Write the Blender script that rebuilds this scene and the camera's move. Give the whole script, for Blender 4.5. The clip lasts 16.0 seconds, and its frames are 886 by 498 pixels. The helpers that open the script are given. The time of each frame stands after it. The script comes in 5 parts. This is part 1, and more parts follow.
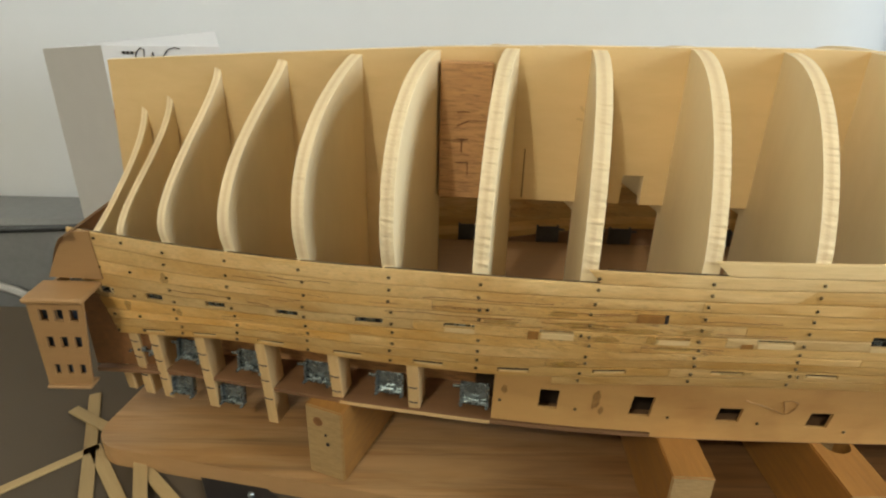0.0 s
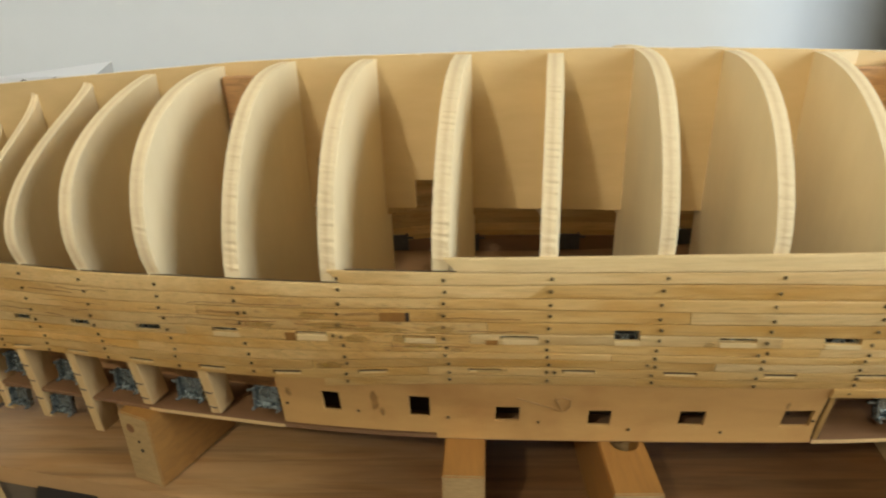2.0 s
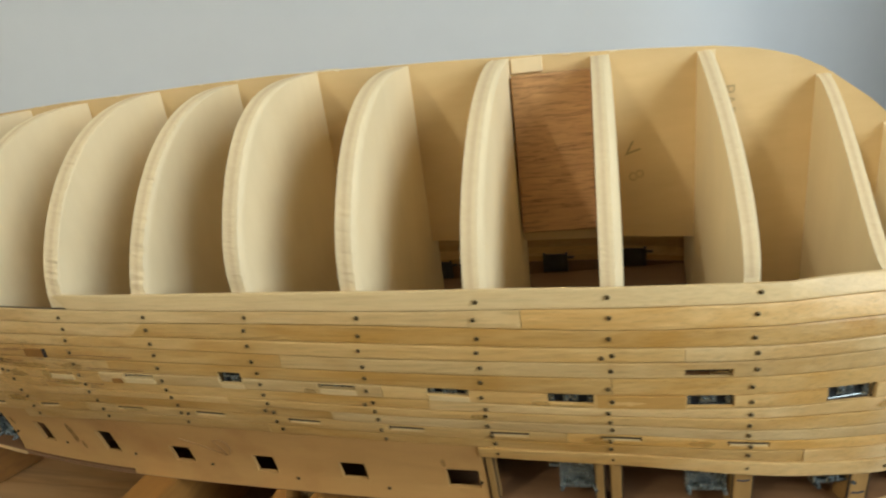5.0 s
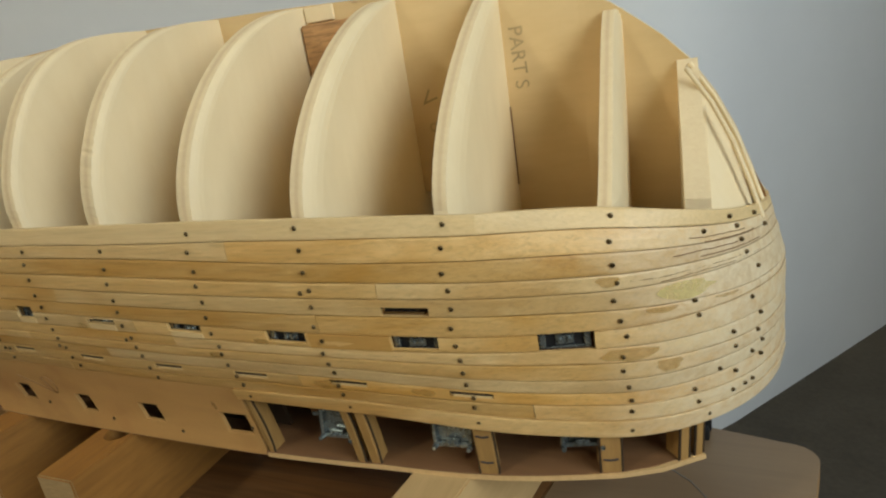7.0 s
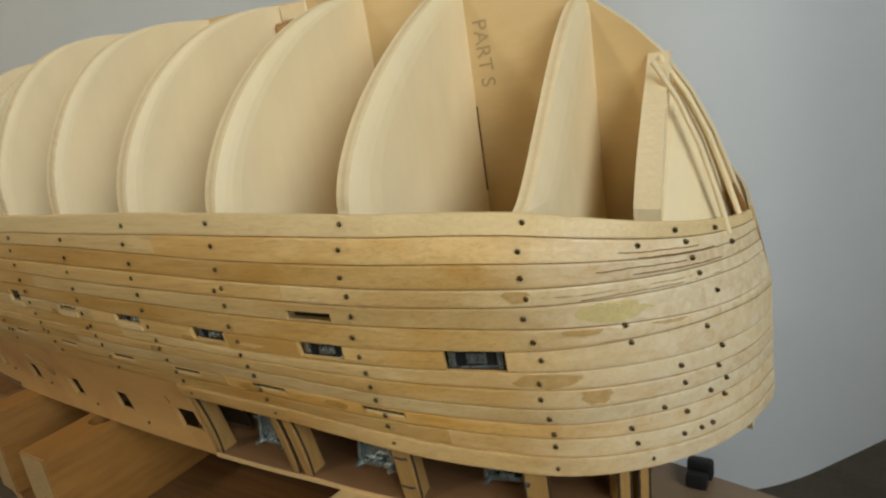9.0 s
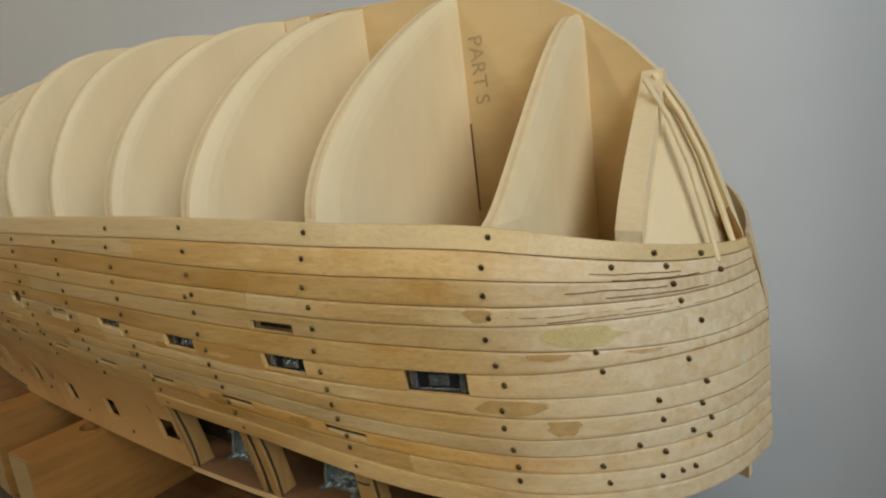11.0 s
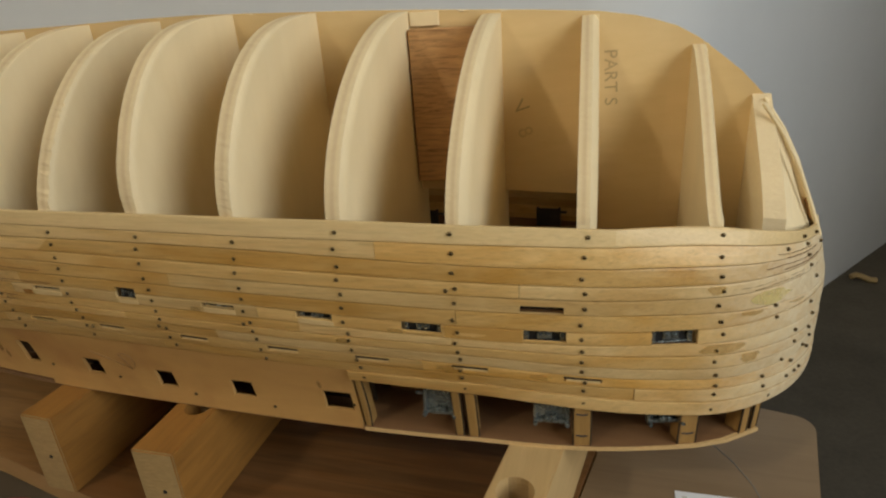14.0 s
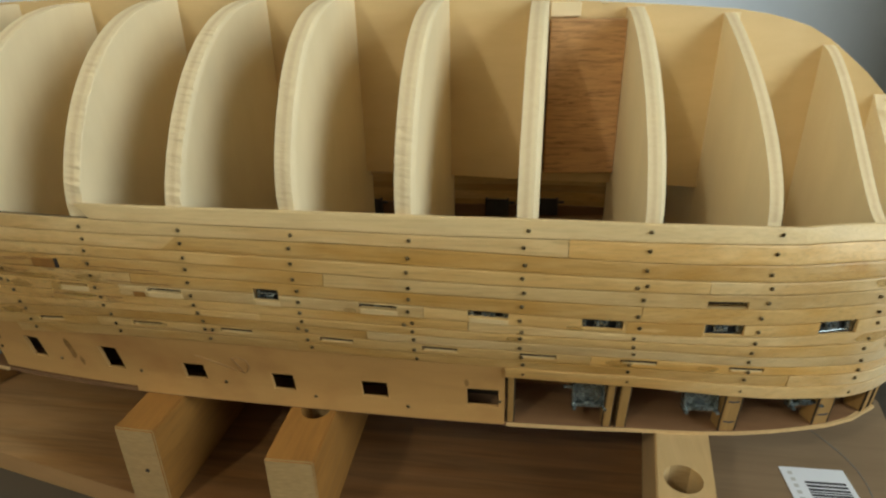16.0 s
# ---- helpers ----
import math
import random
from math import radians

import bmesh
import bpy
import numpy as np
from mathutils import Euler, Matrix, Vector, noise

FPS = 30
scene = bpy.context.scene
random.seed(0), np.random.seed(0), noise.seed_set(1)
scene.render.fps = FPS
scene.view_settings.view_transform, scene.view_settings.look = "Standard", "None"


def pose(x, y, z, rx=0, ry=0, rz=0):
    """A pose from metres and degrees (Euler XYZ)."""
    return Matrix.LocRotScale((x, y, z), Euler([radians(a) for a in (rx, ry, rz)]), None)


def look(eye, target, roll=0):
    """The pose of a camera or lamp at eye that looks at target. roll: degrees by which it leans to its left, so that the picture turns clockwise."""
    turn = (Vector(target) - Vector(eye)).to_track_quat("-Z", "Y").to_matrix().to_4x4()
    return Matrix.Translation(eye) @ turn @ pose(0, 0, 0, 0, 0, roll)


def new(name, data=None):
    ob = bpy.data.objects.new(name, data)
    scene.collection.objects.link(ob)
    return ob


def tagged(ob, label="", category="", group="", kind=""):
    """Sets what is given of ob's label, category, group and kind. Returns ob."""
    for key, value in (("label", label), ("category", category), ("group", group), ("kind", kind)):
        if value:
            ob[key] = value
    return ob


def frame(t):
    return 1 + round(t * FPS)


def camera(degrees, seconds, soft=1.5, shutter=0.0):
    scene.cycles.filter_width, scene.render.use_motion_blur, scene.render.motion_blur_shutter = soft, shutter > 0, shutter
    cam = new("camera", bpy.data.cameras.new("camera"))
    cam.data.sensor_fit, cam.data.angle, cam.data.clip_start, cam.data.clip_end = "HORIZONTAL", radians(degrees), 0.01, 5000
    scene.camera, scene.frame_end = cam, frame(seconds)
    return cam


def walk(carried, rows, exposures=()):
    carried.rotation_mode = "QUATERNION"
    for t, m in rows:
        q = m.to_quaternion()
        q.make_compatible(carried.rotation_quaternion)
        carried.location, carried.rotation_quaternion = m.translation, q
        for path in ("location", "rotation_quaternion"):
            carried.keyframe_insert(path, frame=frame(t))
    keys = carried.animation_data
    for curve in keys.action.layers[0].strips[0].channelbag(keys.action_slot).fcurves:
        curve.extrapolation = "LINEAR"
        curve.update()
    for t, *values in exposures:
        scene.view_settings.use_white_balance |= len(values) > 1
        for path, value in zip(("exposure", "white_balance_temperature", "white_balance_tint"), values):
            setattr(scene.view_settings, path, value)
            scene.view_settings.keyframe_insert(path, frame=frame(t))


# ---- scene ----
cam = camera(71.2, 16.0, soft=2.1, shutter=0.4)
PATH = [
    (0, (-0.04331, -0.36008, 0.34308), (-0.03275, 0.54274, -0.08681), 1.39),
    (0.5, (-0.01962, -0.35878, 0.33492), (-0.01690, 0.55011, -0.08211), 0.39),
    (1, (0.01781, -0.36348, 0.33697), (0.00763, 0.54927, -0.07143), 0.37),
    (1.5, (0.04973, -0.36814, 0.33990), (0.02802, 0.54515, -0.06683), -0.12),
    (2, (0.10005, -0.36955, 0.33697), (0.05699, 0.54717, -0.06023), -1.68),
    (2.5, (0.15824, -0.36574, 0.32918), (0.09404, 0.54854, -0.07078), -3.09),
    (3, (0.19603, -0.35933, 0.32308), (0.11395, 0.55363, -0.07662), -3.97),
    (3.5, (0.23480, -0.35128, 0.32246), (0.11975, 0.55868, -0.07596), -4.62),
    (4, (0.27113, -0.34656, 0.32466), (0.12257, 0.56389, -0.06136), -5.84),
    (4.5, (0.31732, -0.32817, 0.31376), (0.10859, 0.57563, -0.05984), -6.51),
    (5, (0.34796, -0.31832, 0.31638), (0.08007, 0.58243, -0.02550), -7.57),
    (5.2, (0.37293, -0.31473, 0.30689), (0.08220, 0.57991, -0.03235), -7.68),
    (7.3, (0.49587, -0.27084, 0.26861), (0.06652, 0.57828, -0.03903), -8.93),
    (7.5, (0.50357, -0.26467, 0.26895), (0.05528, 0.57229, -0.04494), -9.02),
    (8, (0.51195, -0.25365, 0.26165), (0.02990, 0.56828, -0.04177), -9.27),
    (8.5, (0.52417, -0.24606, 0.25921), (0.00800, 0.56364, -0.01999), -8.99),
    (9, (0.53569, -0.23532, 0.25067), (-0.01695, 0.55530, -0.01299), -8.83),
    (9.2, (0.54303, -0.22945, 0.25084), (-0.02890, 0.55287, 0.00411), -8.83),
    (11.3, (0.55025, -0.21694, 0.23929), (-0.05869, 0.54964, 0.03545), -7.02),
    (11.5, (0.53643, -0.22540, 0.24546), (-0.05248, 0.55322, 0.02880), -6.91),
    (12, (0.51806, -0.23837, 0.25885), (-0.02511, 0.56708, 0.02176), -7.07),
    (12.5, (0.50637, -0.25067, 0.27013), (0.01207, 0.57341, -0.00655), -7.29),
    (13, (0.46759, -0.28276, 0.28428), (0.06902, 0.57435, -0.04207), -6.49),
    (13.5, (0.43791, -0.30969, 0.30199), (0.11200, 0.56003, -0.06866), -5.47),
    (14, (0.41083, -0.32715, 0.30513), (0.13664, 0.55350, -0.08124), -4.07),
    (14.5, (0.37851, -0.33601, 0.30048), (0.15162, 0.55003, -0.10382), -3.25),
    (15, (0.34980, -0.33904, 0.30550), (0.16176, 0.54585, -0.12065), -3.53),
    (15.5, (0.32194, -0.34351, 0.32546), (0.16065, 0.55151, -0.09040), -2.60),
    (16, (0.29541, -0.34335, 0.31604), (0.15892, 0.55142, -0.10910), -1.15),
]
EXPOSURES = [(0, -0.05, 6450, 8), (2.0, -0.13, 6450, 8), (3.5, -0.28, 6350, 5), (5.0, -0.42, 6300, 7), (8.0, -0.83, 6600, 7), (9.2, -0.88, 6600, 9), (11.5, -1.06, 6650, 12), (12.5, -1.06, 6700, 13), (13.5, -0.97, 7000, 12), (14.5, -0.87, 6900, 10), (15.0, -0.79, 6500, 5), (15.5, -0.69, 6250, 4), (16.0, -0.62, 6350, 3)]
walk(cam, [(t, look(eye, target, roll)) for t, eye, target, roll in PATH], EXPOSURES)

# ---------------- light ----------------
world = bpy.data.worlds.new("room_light")
scene.world = world
world.use_nodes = True
world.node_tree.nodes["Background"].inputs["Color"].default_value = (0.80, 0.88, 1.0, 1)
world.node_tree.nodes["Background"].inputs["Strength"].default_value = 0.12


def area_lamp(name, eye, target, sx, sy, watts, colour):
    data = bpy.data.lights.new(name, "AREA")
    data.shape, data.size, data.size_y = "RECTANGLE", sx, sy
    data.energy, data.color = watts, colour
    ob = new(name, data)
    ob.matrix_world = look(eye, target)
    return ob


# Unseen warm key light, placed to match the slant of the rib shadows.
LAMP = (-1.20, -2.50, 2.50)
lamp = bpy.data.lights.new("key_light", "POINT")
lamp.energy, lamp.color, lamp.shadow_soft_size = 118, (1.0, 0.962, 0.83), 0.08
new("key_light", lamp).location = LAMP
# Cool side light added out of view; the window it stands for is assumed.
area_lamp("side_light", (1.37, -0.60, 0.75), (0.0, -0.60, 0.75), 0.76, 0.86, 24, (0.87, 0.95, 1.0))


# ---------------- materials ----------------
def nodes_of(name, rough=0.6, metal=0.0):
    m = bpy.data.materials.new(name)
    m.use_nodes = True
    nt = m.node_tree
    bsdf = nt.nodes["Principled BSDF"]
    bsdf.inputs["Roughness"].default_value = rough
    bsdf.inputs["Metallic"].default_value = metal
    return m, nt, bsdf


def ramp(nt, stops, fac):
    r = nt.nodes.new("ShaderNodeValToRGB")
    e = r.color_ramp.elements
    while len(e) < len(stops):
        e.new(0.5)
    for el, (p, c) in zip(e, stops):
        el.position, el.color = p, (*c, 1)
    nt.links.new(fac, r.inputs["Fac"])
    return r.outputs["Color"]


def tex_noise(nt, vec, scale, detail=4, rough=0.55, distort=0.0):
    n = nt.nodes.new("ShaderNodeTexNoise")
    n.inputs["Scale"].default_value, n.inputs["Detail"].default_value = scale, detail
    n.inputs["Roughness"].default_value, n.inputs["Distortion"].default_value = rough, distort
    nt.links.new(vec, n.inputs["Vector"])
    return n.outputs["Fac"]


def coords(nt, scale=(1, 1, 1), turn=(0, 0, 0), shift_random=True, which="Object"):
    tc = nt.nodes.new("ShaderNodeTexCoord")
    mp = nt.nodes.new("ShaderNodeMapping")
    mp.inputs["Scale"].default_value = scale
    mp.inputs["Rotation"].default_value = [radians(a) for a in turn]
    nt.links.new(tc.outputs[which], mp.inputs["Vector"])
    if shift_random:
        oi = nt.nodes.new("ShaderNodeObjectInfo")
        mu = nt.nodes.new("ShaderNodeMath")
        mu.operation = "MULTIPLY"
        mu.inputs[1].default_value = 37.0
        nt.links.new(oi.outputs["Random"], mu.inputs[0])
        nt.links.new(mu.outputs[0], mp.inputs["Location"])
    return mp.outputs["Vector"]


def mix(nt, a, b, fac, mode="MIX"):
    m = nt.nodes.new("ShaderNodeMix")
    m.data_type, m.blend_type = "RGBA", mode
    for sock, v in ((m.inputs["Factor"], fac), (m.inputs["A"], a), (m.inputs["B"], b)):
        if isinstance(v, (int, float)):
            sock.default_value = v
        elif isinstance(v, tuple):
            sock.default_value = (*v, 1)
        else:
            nt.links.new(v, sock)
    return m.outputs["Result"]


def bump(nt, bsdf, height, strength, dist=0.0005):
    b = nt.nodes.new("ShaderNodeBump")
    b.inputs["Strength"].default_value, b.inputs["Distance"].default_value = strength, dist
    nt.links.new(height, b.inputs["Height"])
    nt.links.new(b.outputs["Normal"], bsdf.inputs["Normal"])


def scaled(nt, value, lo, hi):
    m = nt.nodes.new("ShaderNodeMapRange")
    m.inputs["To Min"].default_value, m.inputs["To Max"].default_value = lo, hi
    nt.links.new(value, m.inputs["Value"])
    return m.outputs["Result"]


def wood(name, light, dark, grain=(1, 14, 14), scale=70, turn=(0, 0, 0), vary=0.12, rough=0.6, stain=None, bumpy=0.25, streak=0.0, hue=0.0, cloud=0.0):
    """Wood with grain along x of its coordinates; each piece takes a shade of its own."""
    m, nt, bsdf = nodes_of(name, rough)
    v = coords(nt, grain, turn)
    fine = tex_noise(nt, v, scale, 6, 0.62, 0.25)
    broad = tex_noise(nt, v, scale * 0.16, 3, 0.5, 0.4)
    col = ramp(nt, [(0.30, dark), (0.72, light)], fine)
    col2 = ramp(nt, [(0.30, tuple(0.84 * c for c in light)), (0.70, light)], broad)
    col = mix(nt, col, col2, 0.55)
    if streak:
        thin = tex_noise(nt, coords(nt, (1, 26, 26), turn), scale * 0.5, 5, 0.7, 0.6)
        col = mix(nt, col, tuple(0.55 * c for c in dark), ramp(nt, [(0.49, (0, 0, 0)), (0.68, (streak, streak, streak))], thin))
    if cloud:
        soft = tex_noise(nt, coords(nt, (1, 6, 6), turn), 13, 3, 0.55, 0.5)
        col = mix(nt, col, mix(nt, col, (0.84, 0.73, 0.54), 1.0, "MULTIPLY"), ramp(nt, [(0.40, (0, 0, 0)), (0.66, (cloud, cloud, cloud))], soft))
    if stain:
        blot = tex_noise(nt, coords(nt, (1, 1, 1)), 28, 3, 0.5)
        col = mix(nt, col, stain, ramp(nt, [(0.54, (0, 0, 0)), (0.80, (0.75, 0.75, 0.75))], blot))
    oi = nt.nodes.new("ShaderNodeObjectInfo")
    hsv = nt.nodes.new("ShaderNodeHueSaturation")
    nt.links.new(col, hsv.inputs["Color"])
    nt.links.new(scaled(nt, oi.outputs["Random"], 1 - vary, 1 + vary), hsv.inputs["Value"])
    if hue:
        spin = nt.nodes.new("ShaderNodeMath")
        spin.operation = "MULTIPLY"
        spin.inputs[1].default_value = 7.3
        fold = nt.nodes.new("ShaderNodeMath")
        fold.operation = "FRACT"
        nt.links.new(oi.outputs["Random"], spin.inputs[0])
        nt.links.new(spin.outputs[0], fold.inputs[0])
        nt.links.new(scaled(nt, fold.outputs[0], 0.5 - hue, 0.5 + hue * 0.6), hsv.inputs["Hue"])
        nt.links.new(scaled(nt, fold.outputs[0], 1.12, 0.92), hsv.inputs["Saturation"])
    nt.links.new(hsv.outputs["Color"], bsdf.inputs["Base Color"])
    nt.links.new(scaled(nt, fine, rough - 0.12, rough + 0.12), bsdf.inputs["Roughness"])
    bump(nt, bsdf, fine, bumpy)
    return m


M_PLANK = wood("basswood_plank", (0.77, 0.535, 0.235), (0.60, 0.385, 0.14), vary=0.15, stain=(0.52, 0.30, 0.09), rough=0.5, streak=0.42, hue=0.006, cloud=0.9, bumpy=0.6)
shine = M_PLANK.node_tree.nodes["Principled BSDF"]
shine.inputs["Coat Weight"].default_value, shine.inputs["Coat Roughness"].default_value = 0.40, 0.42


def worn_lit_planks(mat):
    """Old orange glue and grime in ragged streaks amidships; side light painted in as paler wood towards the stem."""
    nt = mat.node_tree
    bsdf = nt.nodes["Principled BSDF"]
    base = bsdf.inputs["Base Color"].links[0].from_socket
    place = nt.nodes.new("ShaderNodeNewGeometry").outputs["Position"]
    sep = nt.nodes.new("ShaderNodeSeparateXYZ")
    nt.links.new(place, sep.inputs["Vector"])

    def within(value, a, b, c, d):
        up, down, both = (nt.nodes.new("ShaderNodeMapRange"), nt.nodes.new("ShaderNodeMapRange"), nt.nodes.new("ShaderNodeMath"))
        up.inputs["From Min"].default_value, up.inputs["From Max"].default_value = a, b
        down.inputs["From Min"].default_value, down.inputs["From Max"].default_value = d, c
        both.operation = "MULTIPLY"
        for k, node in enumerate((up, down)):
            nt.links.new(value, node.inputs["Value"])
            nt.links.new(node.outputs["Result"], both.inputs[k])
        return both.outputs[0]

    def times(a, b):
        node = nt.nodes.new("ShaderNodeMath")
        node.operation = "MULTIPLY"
        nt.links.new(a, node.inputs[0])
        nt.links.new(b, node.inputs[1])
        return node.outputs[0]
    zone = times(within(sep.outputs["X"], -0.08, 0.02, 0.09, 0.13), within(sep.outputs["Z"], 0.145, 0.165, 0.188, 0.198))
    long = nt.nodes.new("ShaderNodeMapping")
    long.inputs["Scale"].default_value = (1, 5, 5)
    nt.links.new(place, long.inputs["Vector"])
    soak = tex_noise(nt, long.outputs["Vector"], 55, 4, 0.6, 0.8)
    grime = tex_noise(nt, long.outputs["Vector"], 120, 5, 0.7, 1.4)
    col = mix(nt, base, (0.50, 0.27, 0.07), times(zone, ramp(nt, [(0.46, (0, 0, 0)), (0.62, (0.75, 0.75, 0.75))], soak)))
    col = mix(nt, col, (0.20, 0.105, 0.035), times(zone, ramp(nt, [(0.55, (0, 0, 0)), (0.66, (0.8, 0.8, 0.8))], grime)))
    # paler tone towards the stem, painted in for the side light on the bow
    bow_whitening = ramp(nt, [(0.3, (0.35, 0.35, 0.35)), (0.7, (0.95, 0.95, 0.95))], soak)
    col = mix(nt, col, (0.84, 0.71, 0.49), times(within(sep.outputs["X"], 0.440, 0.490, 0.60, 0.61), bow_whitening))
    nt.links.new(col, bsdf.inputs["Base Color"])


worn_lit_planks(M_PLANK)
M_PALE = wood("pale_plank", (0.80, 0.60, 0.31), (0.66, 0.45, 0.19), vary=0.06, rough=0.45, streak=0.25)
M_KEEL = wood("keel_plywood", (0.78, 0.56, 0.27), (0.69, 0.475, 0.21), grain=(1, 5, 5), scale=40, vary=0.04)
M_RIB = wood("rib_plywood", (0.90, 0.735, 0.455), (0.83, 0.65, 0.37), grain=(3, 3, 1), scale=45, vary=0.05)
M_BROWN = wood("reddish_hardwood", (0.66, 0.37, 0.15), (0.34, 0.155, 0.055), grain=(1, 12, 12), scale=45, vary=0.05, streak=0.8)
M_PANEL = wood("side_plywood", (0.58, 0.335, 0.115), (0.45, 0.245, 0.075), grain=(1, 4, 4), scale=30, vary=0.03, stain=(0.36, 0.17, 0.05))
M_GALLERY = wood("gallery_plywood", (0.38, 0.215, 0.085), (0.27, 0.145, 0.05), grain=(1, 4, 4), scale=30, vary=0.05)
M_DECK = wood("deck_plywood", (0.25, 0.128, 0.054), (0.15, 0.070, 0.028), grain=(1, 6, 6), scale=35, vary=0.05)
M_LOWER = wood("lower_deck_plywood", (0.42, 0.235, 0.10), (0.30, 0.155, 0.062), grain=(1, 6, 6), scale=35, vary=0.05)
M_PINE = wood("pine_block", (0.38, 0.175, 0.034), (0.13, 0.050, 0.010), grain=(9, 1, 9), scale=26, vary=0.08, bumpy=0.6)
M_PALE_PINE = wood("pale_pine_block", (0.62, 0.43, 0.20), (0.44, 0.28, 0.11), grain=(9, 1, 9), scale=26, vary=0.04)
M_END = wood("pine_end_grain", (0.47, 0.315, 0.135), (0.20, 0.11, 0.034), grain=(1, 1, 4), scale=190, vary=0.05, rough=0.8, bumpy=0.8)
M_BOARD = wood("stained_board", (0.53, 0.315, 0.135), (0.17, 0.092, 0.038), grain=(1, 7, 7), scale=7, turn=(0, 0, 11), vary=0.02, rough=0.42, streak=0.5, cloud=0.8)
M_BOARD_PALE = wood("varnished_end_sheet", (0.31, 0.215, 0.125), (0.21, 0.135, 0.075), grain=(1, 7, 7), scale=9, turn=(0, 0, 11), vary=0.02, rough=0.32, streak=0.2)


def darken_along(mat, x0, x1, colour, most):
    """A darker, uneven tone that begins between two places along the board."""
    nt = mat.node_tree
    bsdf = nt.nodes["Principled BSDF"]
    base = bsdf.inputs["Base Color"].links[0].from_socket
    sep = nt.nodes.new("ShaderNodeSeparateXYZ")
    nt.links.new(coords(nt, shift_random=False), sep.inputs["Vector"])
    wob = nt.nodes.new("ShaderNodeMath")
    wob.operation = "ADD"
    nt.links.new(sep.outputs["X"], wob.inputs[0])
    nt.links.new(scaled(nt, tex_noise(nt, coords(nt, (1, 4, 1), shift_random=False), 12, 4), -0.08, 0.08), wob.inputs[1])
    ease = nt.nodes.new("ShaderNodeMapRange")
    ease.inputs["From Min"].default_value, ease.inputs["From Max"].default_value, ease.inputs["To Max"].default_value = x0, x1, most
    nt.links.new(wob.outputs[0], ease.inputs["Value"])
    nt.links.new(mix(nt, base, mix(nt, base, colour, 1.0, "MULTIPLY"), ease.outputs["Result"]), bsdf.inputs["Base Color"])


darken_along(M_BOARD, -0.02, 0.12, (0.46, 0.365, 0.30), 0.92)
M_BOARD_EDGE = wood("board_edge", (0.44, 0.26, 0.11), (0.33, 0.18, 0.07), grain=(1, 8, 8), scale=25, vary=0.02)
M_ORANGE = wood("glue_stained_wood", (0.58, 0.33, 0.09), (0.45, 0.23, 0.055), vary=0.08)
M_DARK_FILL = wood("dark_fill", (0.050, 0.029, 0.013), (0.03, 0.017, 0.008), vary=0.05)
M_STRIP = wood("spare_strip", (0.42, 0.295, 0.13), (0.32, 0.21, 0.085), vary=0.1)


def rib_edge_material():
    """Sawn plywood edge: pale veneers in layers across the thickness, rough from the saw."""
    m, nt, bsdf = nodes_of("rib_sawn_edge", 0.8)
    uv = nt.nodes.new("ShaderNodeUVMap")
    sep = nt.nodes.new("ShaderNodeSeparateXYZ")
    nt.links.new(uv.outputs["UV"], sep.inputs["Vector"])
    col = ramp(nt, [(0.0, (0.86, 0.70, 0.44)), (0.30, (0.80, 0.62, 0.35)), (0.42, (0.70, 0.51, 0.27)), (0.58, (0.70, 0.51, 0.27)), (0.70, (0.84, 0.67, 0.40)), (1.0, (0.86, 0.71, 0.45))], sep.outputs["X"])
    fine = tex_noise(nt, coords(nt, (1, 1, 1.6)), 320, 4, 0.7)
    col = mix(nt, col, ramp(nt, [(0.25, (0.76, 0.58, 0.33)), (0.7, (0.93, 0.79, 0.53))], fine), 0.32)
    nt.links.new(col, bsdf.inputs["Base Color"])
    bump(nt, bsdf, fine, 0.5, 0.001)
    return m


M_RIB_EDGE = rib_edge_material()


def plain(name, colour, rough=0.6, metal=0.0, grain=0.10, scale=60):
    m, nt, bsdf = nodes_of(name, rough, metal)
    n = tex_noise(nt, coords(nt, (1, 1, 1)), scale, 4)
    big = tex_noise(nt, coords(nt, (1, 1, 1)), scale * 0.12, 3)
    a = ramp(nt, [(0.3, tuple(c * (1 - grain) for c in colour)), (0.7, tuple(min(1, c * (1 + grain)) for c in colour))], n)
    b = ramp(nt, [(0.3, tuple(c * (1 - grain) for c in colour)), (0.7, tuple(min(1, c * (1 + grain)) for c in colour))], big)
    nt.links.new(mix(nt, a, b, 0.5), bsdf.inputs["Base Color"])
    nt.links.new(scaled(nt, n, max(0.05, rough - 0.1), min(1, rough + 0.1)), bsdf.inputs["Roughness"])
    bump(nt, bsdf, n, 0.12)
    return m


M_WALL = plain("grey_wall_paint", (0.78, 0.81, 0.83), 0.85, grain=0.02, scale=25)
# tones of the unseen walls and ceiling, set for the light they bounce back
M_ROOM = plain("unseen_wall_paint", (0.40, 0.37, 0.32), 0.85, grain=0.03, scale=25)
M_CEIL = plain("unseen_ceiling_paint", (0.72, 0.69, 0.64), 0.9, grain=0.03, scale=25)
M_FLOOR = plain("dark_carpet", (0.095, 0.080, 0.058), 0.95, grain=0.25, scale=160)
M_TABLE = plain("brown_table", (0.080, 0.058, 0.034), 0.75, grain=0.10, scale=80)
M_METAL = plain("cast_metal", (0.27, 0.30, 0.295), 0.27, 0.8, grain=0.35, scale=260)
M_DARK_METAL = plain("dark_metal", (0.10, 0.105, 0.11), 0.5, 0.6, grain=0.3, scale=200)
M_PIN = plain("brass_pin", (0.17, 0.12, 0.06), 0.28, 0.85, grain=0.25, scale=400)
M_PAPER = plain("white_paper", (0.80, 0.81, 0.84), 0.8, grain=0.015, scale=40)
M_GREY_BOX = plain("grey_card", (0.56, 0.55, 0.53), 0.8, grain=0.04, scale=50)
